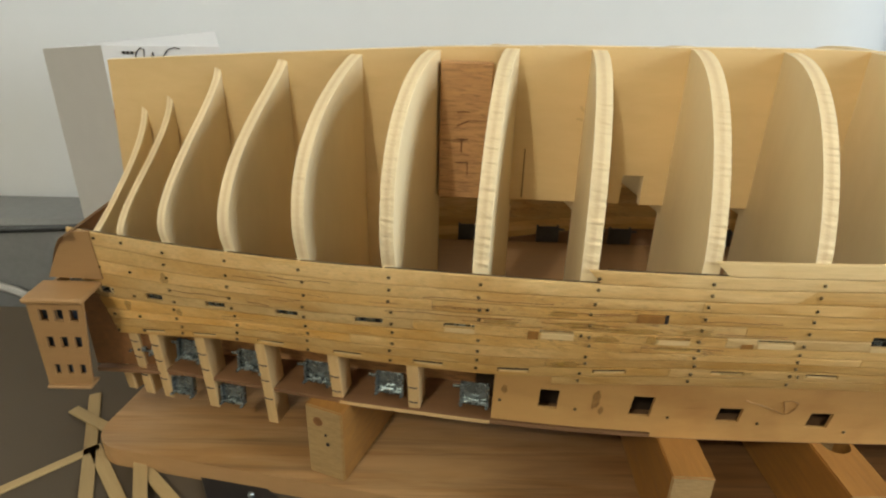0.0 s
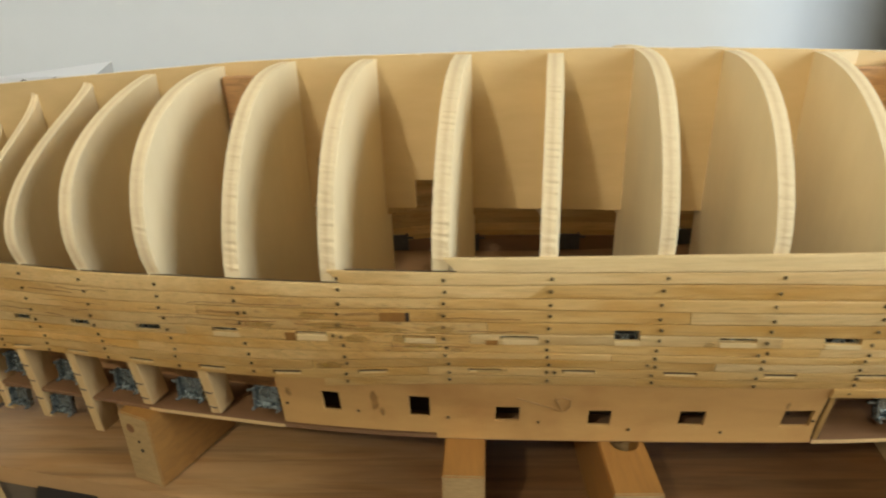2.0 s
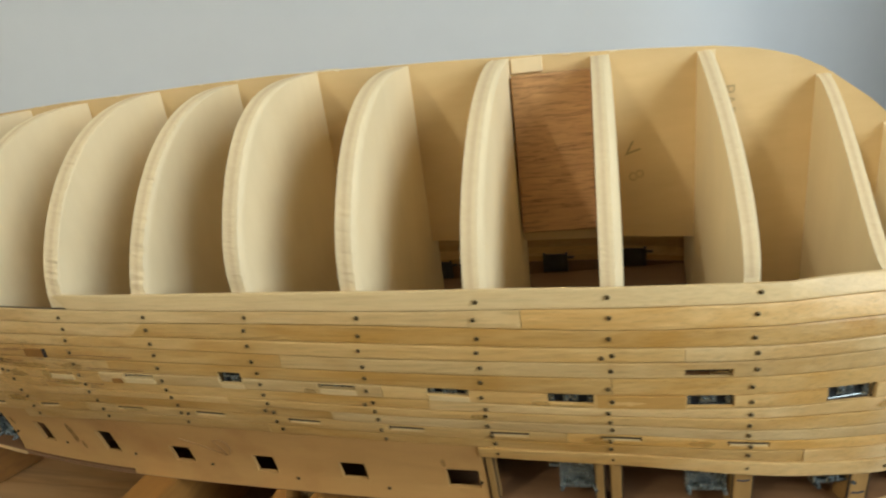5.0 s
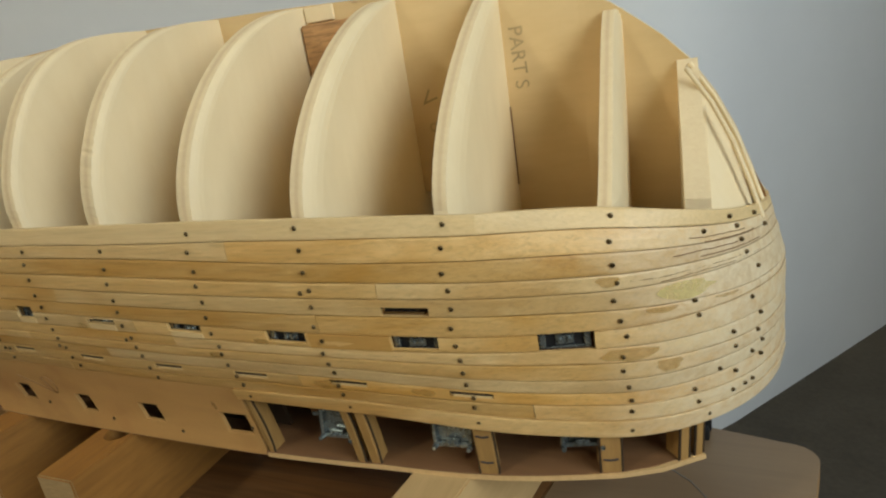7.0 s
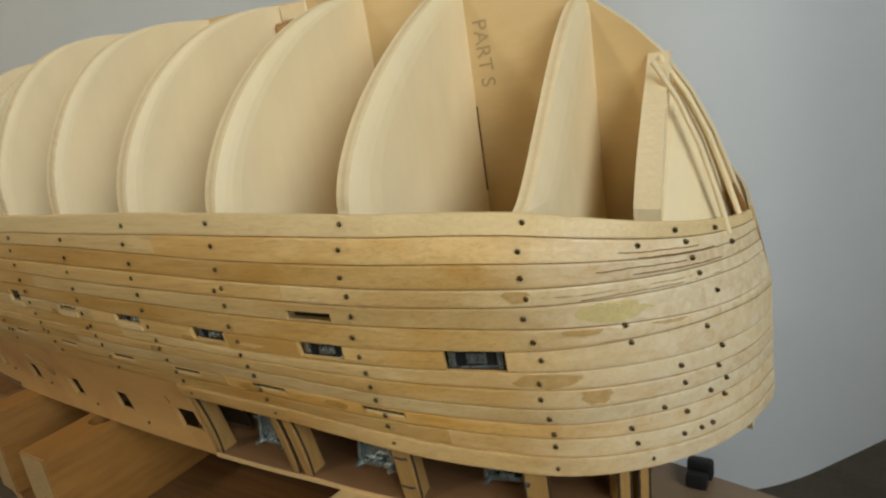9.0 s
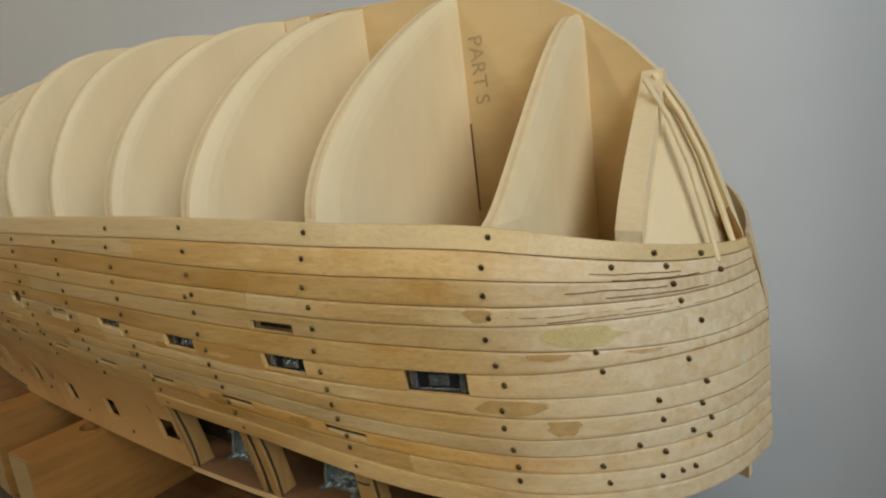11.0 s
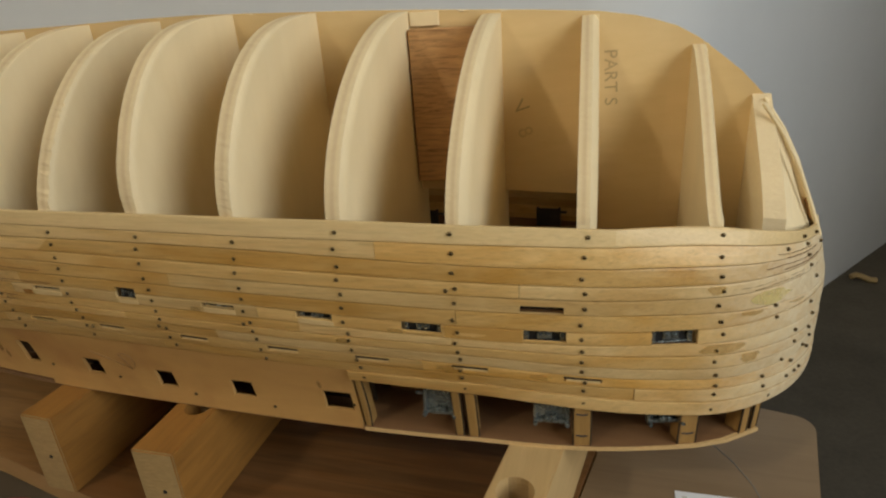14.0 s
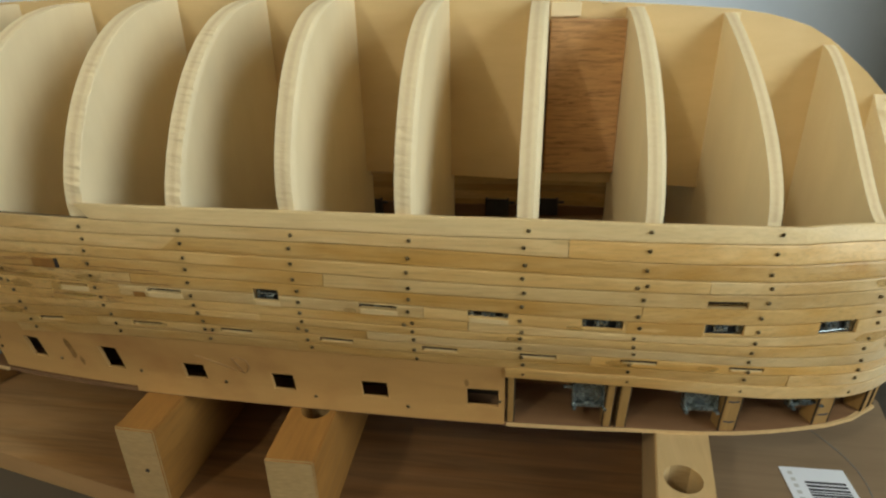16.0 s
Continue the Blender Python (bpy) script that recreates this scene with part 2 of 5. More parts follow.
M_INK = plain("ink", (0.035, 0.03, 0.035), 0.7, grain=0.1)
M_PENCIL = plain("pencil", (0.55, 0.38, 0.18), 0.7, grain=0.3)
M_RED = plain("red_print", (0.38, 0.03, 0.025), 0.6, grain=0.05)
M_BLACK = plain("black_plastic", (0.012, 0.012, 0.013), 0.45, grain=0.2)
M_GLASSY = plain("window_film", (0.045, 0.065, 0.10), 0.25, grain=0.25, scale=200)
M_VOID = plain("near_black", (0.02, 0.014, 0.01), 0.9, grain=0.1)
M_BAY = wood("bay_post", (0.42, 0.245, 0.075), (0.20, 0.10, 0.030), grain=(9, 9, 1), scale=40, vary=0.10)
M_UPRIGHT = wood("bay_upright", (0.66, 0.45, 0.21), (0.46, 0.28, 0.11), grain=(9, 9, 1), scale=40, vary=0.08)


def stain_material(name, dark, light):
    """Dried glue soaked into the wood: an uneven, see-through film."""
    m, nt, bsdf = nodes_of(name, 0.38)
    n = tex_noise(nt, coords(nt, (1, 1, 1)), 160, 4, 0.6)
    nt.links.new(ramp(nt, [(0.3, dark), (0.7, light)], n), bsdf.inputs["Base Color"])
    nt.links.new(scaled(nt, n, 0.0, 0.75), bsdf.inputs["Alpha"])
    return m


M_STAIN = stain_material("orange_glue_stain", (0.52, 0.27, 0.045), (0.64, 0.40, 0.10))
M_SMEAR = stain_material("brown_smear", (0.32, 0.145, 0.035), (0.42, 0.20, 0.055))
M_YELLOW = stain_material("yellow_glue_stain", (0.72, 0.60, 0.16), (0.80, 0.70, 0.28))
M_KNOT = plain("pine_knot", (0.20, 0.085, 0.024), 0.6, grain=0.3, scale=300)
M_CHAIR = plain("grey_chair_cloth", (0.24, 0.245, 0.245), 0.9, grain=0.12, scale=150)


# ---------------- mesh helpers ----------------
def origin_of(ob):
    v = Vector()
    while ob:
        v += ob.location
        ob = ob.parent
    return v


def thing(name, at, label, category, group=""):
    ob = new(name)
    ob.location = at
    ob.empty_display_size = 0.02
    return tagged(ob, label, category, group)


def mesh_of(name, verts, faces, mats, indices=None, smooth=False):
    me = bpy.data.meshes.new(name)
    me.from_pydata([tuple(v) for v in verts], [], faces)
    for m in mats if isinstance(mats, (list, tuple)) else [mats]:
        me.materials.append(m)
    if indices is not None:
        me.polygons.foreach_set("material_index", indices)
    me.polygons.foreach_set("use_smooth", [smooth] * len(me.polygons))
    me.update()
    return me


def part(name, source, mat=None, parent=None, label="", at=(0, 0, 0)):
    """Links a bmesh or a mesh, given in world places, as one mesh object under a thing or a part."""
    if isinstance(source, bmesh.types.BMesh):
        me = bpy.data.meshes.new(name)
        source.to_mesh(me)
        source.free()
        for m in mat if isinstance(mat, (list, tuple)) else [mat]:
            me.materials.append(m)
    else:
        me = source
    ob = new(name, me)
    if parent is not None:
        ob.parent = parent
        ob.location = Vector(at) - origin_of(parent)
    else:
        ob.location = at
    if label:
        ob["label"] = label
    return ob


def box_bm(lo, hi, bevel=0.0, turn=0.0, seg=1, bm=None):
    """A bevelled box between two corners, turned about its own upright middle axis."""
    own = bmesh.new()
    c = [(a + b) / 2 for a, b in zip(lo, hi)]
    s = [abs(b - a) for a, b in zip(lo, hi)]
    bmesh.ops.create_cube(own, size=1.0, matrix=Matrix.Translation(c) @ Matrix.Rotation(radians(turn), 4, "Z") @ Matrix.Diagonal((*s, 1)))
    if bevel:
        bmesh.ops.bevel(own, geom=own.edges[:], offset=bevel, segments=seg, affect="EDGES", profile=0.7)
    if bm is None:
        return own
    me = bpy.data.meshes.new("tmp")
    own.to_mesh(me)
    own.free()
    bm.from_mesh(me)
    bpy.data.meshes.remove(me)
    return bm


def prism(outline, depth, name, mats, axis="y", at=0.0):
    """A plate from an outline of (u, z), depth thick along y (or of (x, y) along z)."""
    n = len(outline)
    if axis == "y":
        v = [(u, at, w) for u, w in outline] + [(u, at + depth, w) for u, w in outline]
    else:
        v = [(u, w, at) for u, w in outline] + [(u, w, at + depth) for u, w in outline]
    bm = bmesh.new()
    vs = [bm.verts.new(p) for p in v]
    bm.faces.new(vs[:n])
    bm.faces.new(vs[n:][::-1])
    for i in range(n):
        j = (i + 1) % n
        bm.faces.new((vs[j], vs[i], vs[n + i], vs[n + j]))
    bmesh.ops.recalc_face_normals(bm, faces=bm.faces[:])
    return bm


def text_mesh(name, words, size, mat, parent, m):
    cu = bpy.data.curves.new(name, "FONT")
    cu.body, cu.size = words, size
    ob = bpy.data.objects.new(name, cu)
    scene.collection.objects.link(ob)
    bpy.context.view_layer.update()
    me = bpy.data.meshes.new_from_object(ob.evaluated_get(bpy.context.evaluated_depsgraph_get()))
    bpy.data.objects.remove(ob)
    me.materials.clear()
    me.materials.append(mat)
    me.transform(m)
    if parent is hull:
        for v in me.vertices:
            v.co.y = keel_y(v.co.x) - 0.0002
    return part(name, me, mat, parent)


def stroke(name, points, r, mat, parent, label=""):
    """A thin round stroke through points."""
    cu = bpy.data.curves.new(name, "CURVE")
    cu.dimensions, cu.bevel_depth, cu.bevel_resolution = "3D", r, 1
    sp = cu.splines.new("POLY")
    sp.points.add(len(points) - 1)
    for p, q in zip(sp.points, points):
        p.co = (*q, 1)
    ob = bpy.data.objects.new(name, cu)
    scene.collection.objects.link(ob)
    bpy.context.view_layer.update()
    me = bpy.data.meshes.new_from_object(ob.evaluated_get(bpy.context.evaluated_depsgraph_get()))
    bpy.data.objects.remove(ob)
    me.materials.clear()
    me.materials.append(mat)
    return part(name, me, mat, parent, label)


def table_at(tab, x):
    return float(np.interp(x, [a for a, _ in tab], [b for _, b in tab]))


# ---------------- room ----------------
FLOOR_Z, CEIL_Z, TABLE_Z, BOARD_Z = -0.22, 2.75, 0.0276, 0.0426


def setting(name, bm, mat, label, category):
    return tagged(part(name, bm, mat), label, category, kind="structure")


setting("floor", box_bm((-2.6, -3.2, FLOOR_Z - 0.05), (1.45, 1.9, FLOOR_Z)), M_FLOOR, "dark brown carpeted floor", "floor")
setting("ceiling", box_bm((-2.6, -3.2, CEIL_Z), (1.45, 1.9, CEIL_Z + 0.05)), M_CEIL, "unseen pale painted ceiling", "ceiling")
# the back wall runs behind the table and turns away past the bow
AWAY = (1.299, 1.522)
wall_plan = [(-2.6, 0.36), (0.10, 0.36)]
for i in range(41):      # a rounded turn
    t = i / 40
    a, b, c = Vector((0.36, 0.36)), Vector((0.446, 0.36)), Vector((0.51, 0.447))
    wall_plan.append(tuple(a * (1 - t) ** 2 + b * 2 * t * (1 - t) + c * t * t))
wall_plan += [AWAY, (1.299, 1.68), (0.46, 0.62), (0.10, 0.46), (-2.6, 0.46)]
setting("wall_back", prism(wall_plan, CEIL_Z - FLOOR_Z, "wall_back", M_WALL, "z", FLOOR_Z), M_WALL, "pale grey painted wall behind the model", "wall")
setting("wall_left", box_bm((-2.7, -3.2, FLOOR_Z), (-2.6, 0.46, CEIL_Z)), M_ROOM, "warm grey painted wall", "wall")
setting("wall_front", box_bm((-2.7, -3.3, FLOOR_Z), (1.45, -3.2, CEIL_Z)), M_ROOM, "warm grey painted wall", "wall")
# unseen right wall, its opening added to hold the side light
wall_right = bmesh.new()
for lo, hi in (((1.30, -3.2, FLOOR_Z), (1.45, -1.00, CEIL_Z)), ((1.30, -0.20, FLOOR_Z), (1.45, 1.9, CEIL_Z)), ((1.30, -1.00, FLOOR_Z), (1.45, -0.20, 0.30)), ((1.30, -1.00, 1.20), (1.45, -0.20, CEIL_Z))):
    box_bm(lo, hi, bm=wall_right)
setting("wall_right", wall_right, M_ROOM, "unseen warm grey wall with an opening for the side light", "wall")

# ---------------- table, board and blocks ----------------
table = thing("table", (-0.35, -0.25, FLOOR_Z), "low table with a plain brown top", "table")
part("tabletop", prism([(-1.20, -0.85), (0.36, -0.85), (0.36, 0.33), (-0.405, 0.33), (-0.435, 0.155), (-1.20, 0.150)], 0.03, "tabletop", M_TABLE, "z", TABLE_Z - 0.03), M_TABLE, table)
for lx in (-1.15, 0.26):
    for ly in (-0.80, 0.07):
        part("leg", box_bm((lx, ly, FLOOR_Z), (lx + 0.06, ly + 0.06, TABLE_Z - 0.03), 0.003), M_TABLE, table)

D = (0.9816, -0.1908)          # along the board
N = (0.1908, 0.9816)           # across it, away from the camera


def on_board(a, b):
    return (D[0] * a + N[0] * b, D[1] * a + N[1] * b)


def board():
    th = thing("building_board", (*on_board(0.13, 0.015), TABLE_Z), "stained plywood building board lying on the table", "board")
    b0, b1 = -0.094, 0.122
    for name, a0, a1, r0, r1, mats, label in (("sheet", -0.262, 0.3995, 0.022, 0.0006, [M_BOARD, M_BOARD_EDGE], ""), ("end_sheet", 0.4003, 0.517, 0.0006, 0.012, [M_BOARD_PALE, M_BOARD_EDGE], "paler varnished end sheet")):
        outline = []
        back = b1 if a1 < 0.5 else b1 + 0.014
        for (ca, cb, r, q) in ((a1 - r1, back - r1, r1, 0), (a0 + r0, back - r0, r0, 1), (a0 + r0, b0 + r0, r0, 2), (a1 - r1, b0 - 0.02 * (a1 > 0.5) + r1, r1, 3)):
            for i in range(7):
                an = radians(90 * q + 15 * i)
                outline.append(on_board(ca + r * math.cos(an), cb + r * math.sin(an)))
        bm = prism(outline, BOARD_Z - TABLE_Z, name, M_BOARD, "z", TABLE_Z)
        for f in bm.faces:
            f.material_index = 0 if abs(f.normal.z) > 0.5 else 1
        bmesh.ops.bevel(bm, geom=[e for e in bm.edges if all(v.co.z > BOARD_Z - 1e-5 for v in e.verts)], offset=0.0004, segments=2, affect="EDGES")
        part(name, bm, mats, th, label)
    return th


board()


def block(x0, x1, yf, length, top, hole=None, label="", marks=(), timber=None, turn=0.0):
    """An upright timber on edge across the board; its front end faces the camera."""
    th = thing("support_block", ((x0 + x1) / 2, yf, BOARD_Z), label, "wood block", "blocks under the hull")
    w = x1 - x0
    bm = bmesh.new()
    bmesh.ops.create_cube(bm, size=1.0, matrix=Matrix.Translation((0, length / 2, (top - BOARD_Z) / 2)) @ Matrix.Diagonal((w, length, top - BOARD_Z, 1)))
    bmesh.ops.bevel(bm, geom=bm.edges[:], offset=0.0008, segments=2, affect="EDGES")
    m = Matrix.Rotation(radians(turn), 4, "Z")
    if hole:
        cut = bmesh.new()
        bmesh.ops.create_cone(cut, cap_ends=True, segments=28, radius1=hole[2], radius2=hole[2], depth=0.03, matrix=Matrix.Translation((hole[0], hole[1], top - BOARD_Z - 0.012)))
        me_c = bpy.data.meshes.new("cutter")
        cut.to_mesh(me_c)
        cut.free()
        me_b = bpy.data.meshes.new("timber")
        bm.to_mesh(me_b)
        bm.free()
        ob_c, ob_b = new("cutter", me_c), new("timber", me_b)
        mod = ob_b.modifiers.new("bore", "BOOLEAN")
        mod.object, mod.operation, mod.solver = ob_c, "DIFFERENCE", "EXACT"
        bpy.context.view_layer.update()
        me = bpy.data.meshes.new_from_object(ob_b.evaluated_get(bpy.context.evaluated_depsgraph_get()))
        bpy.data.objects.remove(ob_c)
        bpy.data.objects.remove(ob_b)
        me.transform(m)
        me.materials.clear()
    else:
        bm.transform(m)
        me = bpy.data.meshes.new("timber")
        bm.to_mesh(me)
        bm.free()
    me.materials.append(timber or M_PINE)
    me.materials.append(M_END)
    for p in me.polygons:
        p.material_index = 1 if p.normal.y < -0.8 else 0
    ob = new("timber", me)
    ob.parent = th
    for dx, dz, r, mat, nm in marks:
        disc = bmesh.new()
        bmesh.ops.create_cone(disc, cap_ends=True, segments=14, radius1=r, radius2=r * 0.9, depth=0.0008, matrix=m @ Matrix.Translation((dx, 0.0, dz)) @ Matrix.Rotation(radians(90), 4, "X"))
        q = bpy.data.meshes.new(nm)
        disc.to_mesh(q)
        disc.free()
        q.materials.append(mat)
        new(nm, q).parent = th
    return th


DECK_Z = 0.0965
block(-0.1222, -0.0968, -0.0676, 0.16, DECK_Z, None, "knotty pine block on edge under the hull", ((-0.004, 0.043, 0.0035, M_KNOT, "knot"), (0.002, 0.027, 0.0014, M_VOID, "screw_hole"), (0.001, 0.034, 0.0010, M_VOID, "screw_hole")), turn=-22)
block(0.0838, 0.1066, -0.1175, 0.21, DECK_Z, None, "rough-sawn pine block on edge under the hull", ((0.002, 0.026, 0.0013, M_VOID, "screw_hole"),), turn=-2)
block(0.1718, 0.1972, -0.1290, 0.22, DECK_Z, (0.0018, 0.039, 0.0080), "pine block with a bored hole in its top edge", ((0.002, 0.028, 0.0013, M_VOID, "screw_hole"),), turn=1)
block(0.3520, 0.3780, -0.165, 0.25, DECK_Z, (-0.0008, 0.0485, 0.0088), "pale pine block with a large bored hole", timber=M_PALE_PINE, turn=-8)

# ---------------- the hull ----------------
hull = thing("ship_model_hull", (0.12, 0.0, DECK_Z), "half-planked wooden model ship hull lying upside down on blocks", "model ship")

# half breadth in plan, stern to stem
PLAN = [(-0.28, 0.018), (-0.25, 0.030), (-0.20, 0.046), (-0.15, 0.060), (-0.10, 0.074), (-0.05, 0.085), (0.0, 0.095), (0.05, 0.102), (0.10, 0.106), (0.17, 0.108),
        (0.25, 0.109), (0.30, 0.108), (0.35, 0.1045), (0.40, 0.096), (0.44, 0.0825), (0.46, 0.0722), (0.4768, 0.057), (0.4898, 0.040), (0.4998, 0.019), (0.5033, 0.004), (0.5043, -0.0015)]


def catmull(pts, per=8):
    p = [np.array(q, float) for q in pts]
    p = [2 * p[0] - p[1]] + p + [2 * p[-1] - p[-2]]
    out = []
    for i in range(1, len(p) - 2):
        for k in range(per):
            t = k / per
            a, b, c, d = p[i - 1:i + 3]
            out.append(0.5 * (2 * b + (c - a) * t + (2 * a - 5 * b + 4 * c - d) * t * t + (3 * b - a - 3 * c + d) * t ** 3))
    out.append(p[-2])
    return np.array(out)


PLAN_FINE = catmull(PLAN)
ARC = np.concatenate([[0], np.cumsum(np.linalg.norm(np.diff(PLAN_FINE, axis=0), axis=1))])


def keel_y(x):
    """Where the near face of the keel sheet stands; the sheet is slightly sprung along its length."""
    if x < 0.43:
        return 0.30 * (x - 0.16) ** 2 - 0.0098
    return 0.0121 + 0.1 * (x - 0.43) - 3.2 * (x - 0.43) ** 2


def far_y(x, z, inset=0.0):
    """The far side of the hull at a height, the near side turned over about the keel."""
    return 2 * keel_y(x) + 0.005 + half(x, z) - inset


def arc_at(x):
    return float(np.interp(x, PLAN_FINE[:, 0], ARC))


def plan_at(s):
    return float(np.interp(s, ARC, PLAN_FINE[:, 0])), float(np.interp(s, ARC, PLAN_FINE[:, 1]))


def belly(x, z):
    """How much of the full breadth the side has at height z: fullest a little below the rail, drawn in towards the deck."""
    d = 0.185 - z
    if d > 0:
        k = np.interp(x, [0.35, 0.48], [1.0, 0.40])
        inn = 0.0825 * (1 - math.cos(math.pi * min(d, 0.09) / 0.09))
        return 1 - k * inn
    return 1 - np.interp(x, [0.35, 0.41, 0.45], [0.005, 0.018, 0.09]) * (d / 0.02) ** 2


def half(x, z):
    return float(np.interp(x, PLAN_FINE[:, 0], PLAN_FINE[:, 1])) * belly(x, z)


def skin(s, z, out=0.0):
    """A place on the near side at arc length s and height z, moved outwards."""
    x, w = plan_at(s)
    x2, w2 = plan_at(s + 0.002)
    x1, w1 = plan_at(s - 0.002)
    n = Vector((-(w2 - w1), -(x2 - x1), 0))
    if n.length < 1e-9:
        n = Vector((1, 0, 0))
    n.normalize()
    n = Vector((-n.x if n.x < 0 else n.x, n.y, 0)) if x > 0.4 else Vector((n.x, n.y, 0))
    k = belly(x, z)
    swell = max(0.0, x - 0.43) / 0.08 * float(np.interp(z, [0.10, 0.125, 0.165, 0.192], [0.0055, 0.0080, 0.0075, 0.0]))
    return Vector((x + swell, -w * k, z)) + n * out


# heights of the seams between strakes at stations along the hull, rail first
STATIONS = [
    (-0.250, (0.2110, 0.2020, 0.1934, 0.1850, 0.1753, 0.1665, 0.1578, 0.1490, 0.1399, 0.1333, 0.1270, 0.1211, 0.1150, 0.1090)),
    (-0.160, (0.2120, 0.2030, 0.1944, 0.1852, 0.1773, 0.1694, 0.1616, 0.1554, 0.1486, 0.1433, 0.1378, 0.1326, 0.1270, 0.1210)),
    (-0.020, (0.2156, 0.2078, 0.2004, 0.1920, 0.1852, 0.1788, 0.1724, 0.1654, 0.1582, 0.1504, 0.1435, 0.1359, 0.1299, 0.1230)),
    (0.090, (0.2172, 0.2098, 0.2031, 0.1964, 0.1907, 0.1833, 0.1765, 0.1703, 0.1649, 0.1603, 0.1544, 0.1480, 0.1407, 0.1340)),
    (0.241, (0.2188, 0.2103, 0.2042, 0.1960, 0.1890, 0.1825, 0.1757, 0.1691, 0.1632, 0.1582, 0.1524, 0.1457, 0.1398, 0.1334)),
    (0.348, (0.2174, 0.2093, 0.2003, 0.1928, 0.1865, 0.1795, 0.1710, 0.1643, 0.1597, 0.1544, 0.1485, 0.1421, 0.1361, 0.1287)),
    (0.446, (0.2084, 0.2020, 0.1940, 0.1862, 0.1803, 0.1728, 0.1650, 0.1576, 0.1509, 0.1435, 0.1374, 0.1317, 0.1245, 0.1165)),
    (0.493, (0.1953, 0.1904, 0.1854, 0.1806, 0.1763, 0.1665, 0.1633, 0.1531, 0.1462, 0.1404, 0.1346, 0.1277, 0.1209, 0.1145)),
    (0.5033, (0.1900, 0.1865, 0.1830, 0.1790, 0.1750, 0.1660, 0.1620, 0.1525, 0.1460, 0.1405, 0.1350, 0.1285, 0.1220, 0.1160)),
]
ST_ARC = [arc_at(x) for x, _ in STATIONS]


def smooth_table(xs, ys, x):
    """Cubic through stations, with slopes from the neighbours."""
    i = int(np.clip(np.searchsorted(xs, x) - 1, 0, len(xs) - 2))
    h = xs[i + 1] - xs[i]
    t = min(max((x - xs[i]) / h, 0), 1)

    def slope(k):
        a, b = max(k - 1, 0), min(k + 1, len(xs) - 1)
        return (ys[b] - ys[a]) / (xs[b] - xs[a])
    m0, m1 = slope(i) * h, slope(i + 1) * h
    return (2 * t ** 3 - 3 * t * t + 1) * ys[i] + (t ** 3 - 2 * t * t + t) * m0 + (-2 * t ** 3 + 3 * t * t) * ys[i + 1] + (t ** 3 - t * t) * m1


def seam(k, s):
    return smooth_table(ST_ARC, [z[k] for _, z in STATIONS], s)


# gun port openings: middle along the hull, width, strake, from and to across the strake
PORTS = [(-0.243, 0.011, 6, 0.05, 0.80), (-0.210, 0.012, 6, 0.05, 0.75), (-0.170, 0.013, 6, 0.1, 0.75), (-0.126, 0.014, 6, 0.1, 0.75), (-0.079, 0.016, 6, 0.1, 0.72),
         (-0.031, 0.0165, 6, 0.05, 0.50), (0.018, 0.017, 6, 0.05, 0.40), (0.074, 0.017, 6, 0.15, 0.42), (0.124, 0.0185, 6, 0.05, 0.48),
         (0.176, 0.0125, 6, 0.0, 0.55), (0.229, 0.018, 6, 0.08, 0.50), (0.279, 0.018, 6, 0.08, 0.52), (0.329, 0.018, 6, 0.05, 0.72),
         (0.382, 0.018, 6, 0.03, 0.82), (0.4345, 0.019, 6, 0.0, 1.0), (0.176, 0.0125, 5, 0.55, 1.0), (0.381, 0.018, 4, 0.45, 0.97)]
SLITS = [(x, 0.017, 10, 0.14, 0.62) for x in (-0.217, -0.182, -0.139, -0.093, -0.047, -0.001, 0.048, 0.107, 0.155, 0.206, 0.256, 0.302, 0.348, 0.398)]
OPENINGS = PORTS + SLITS


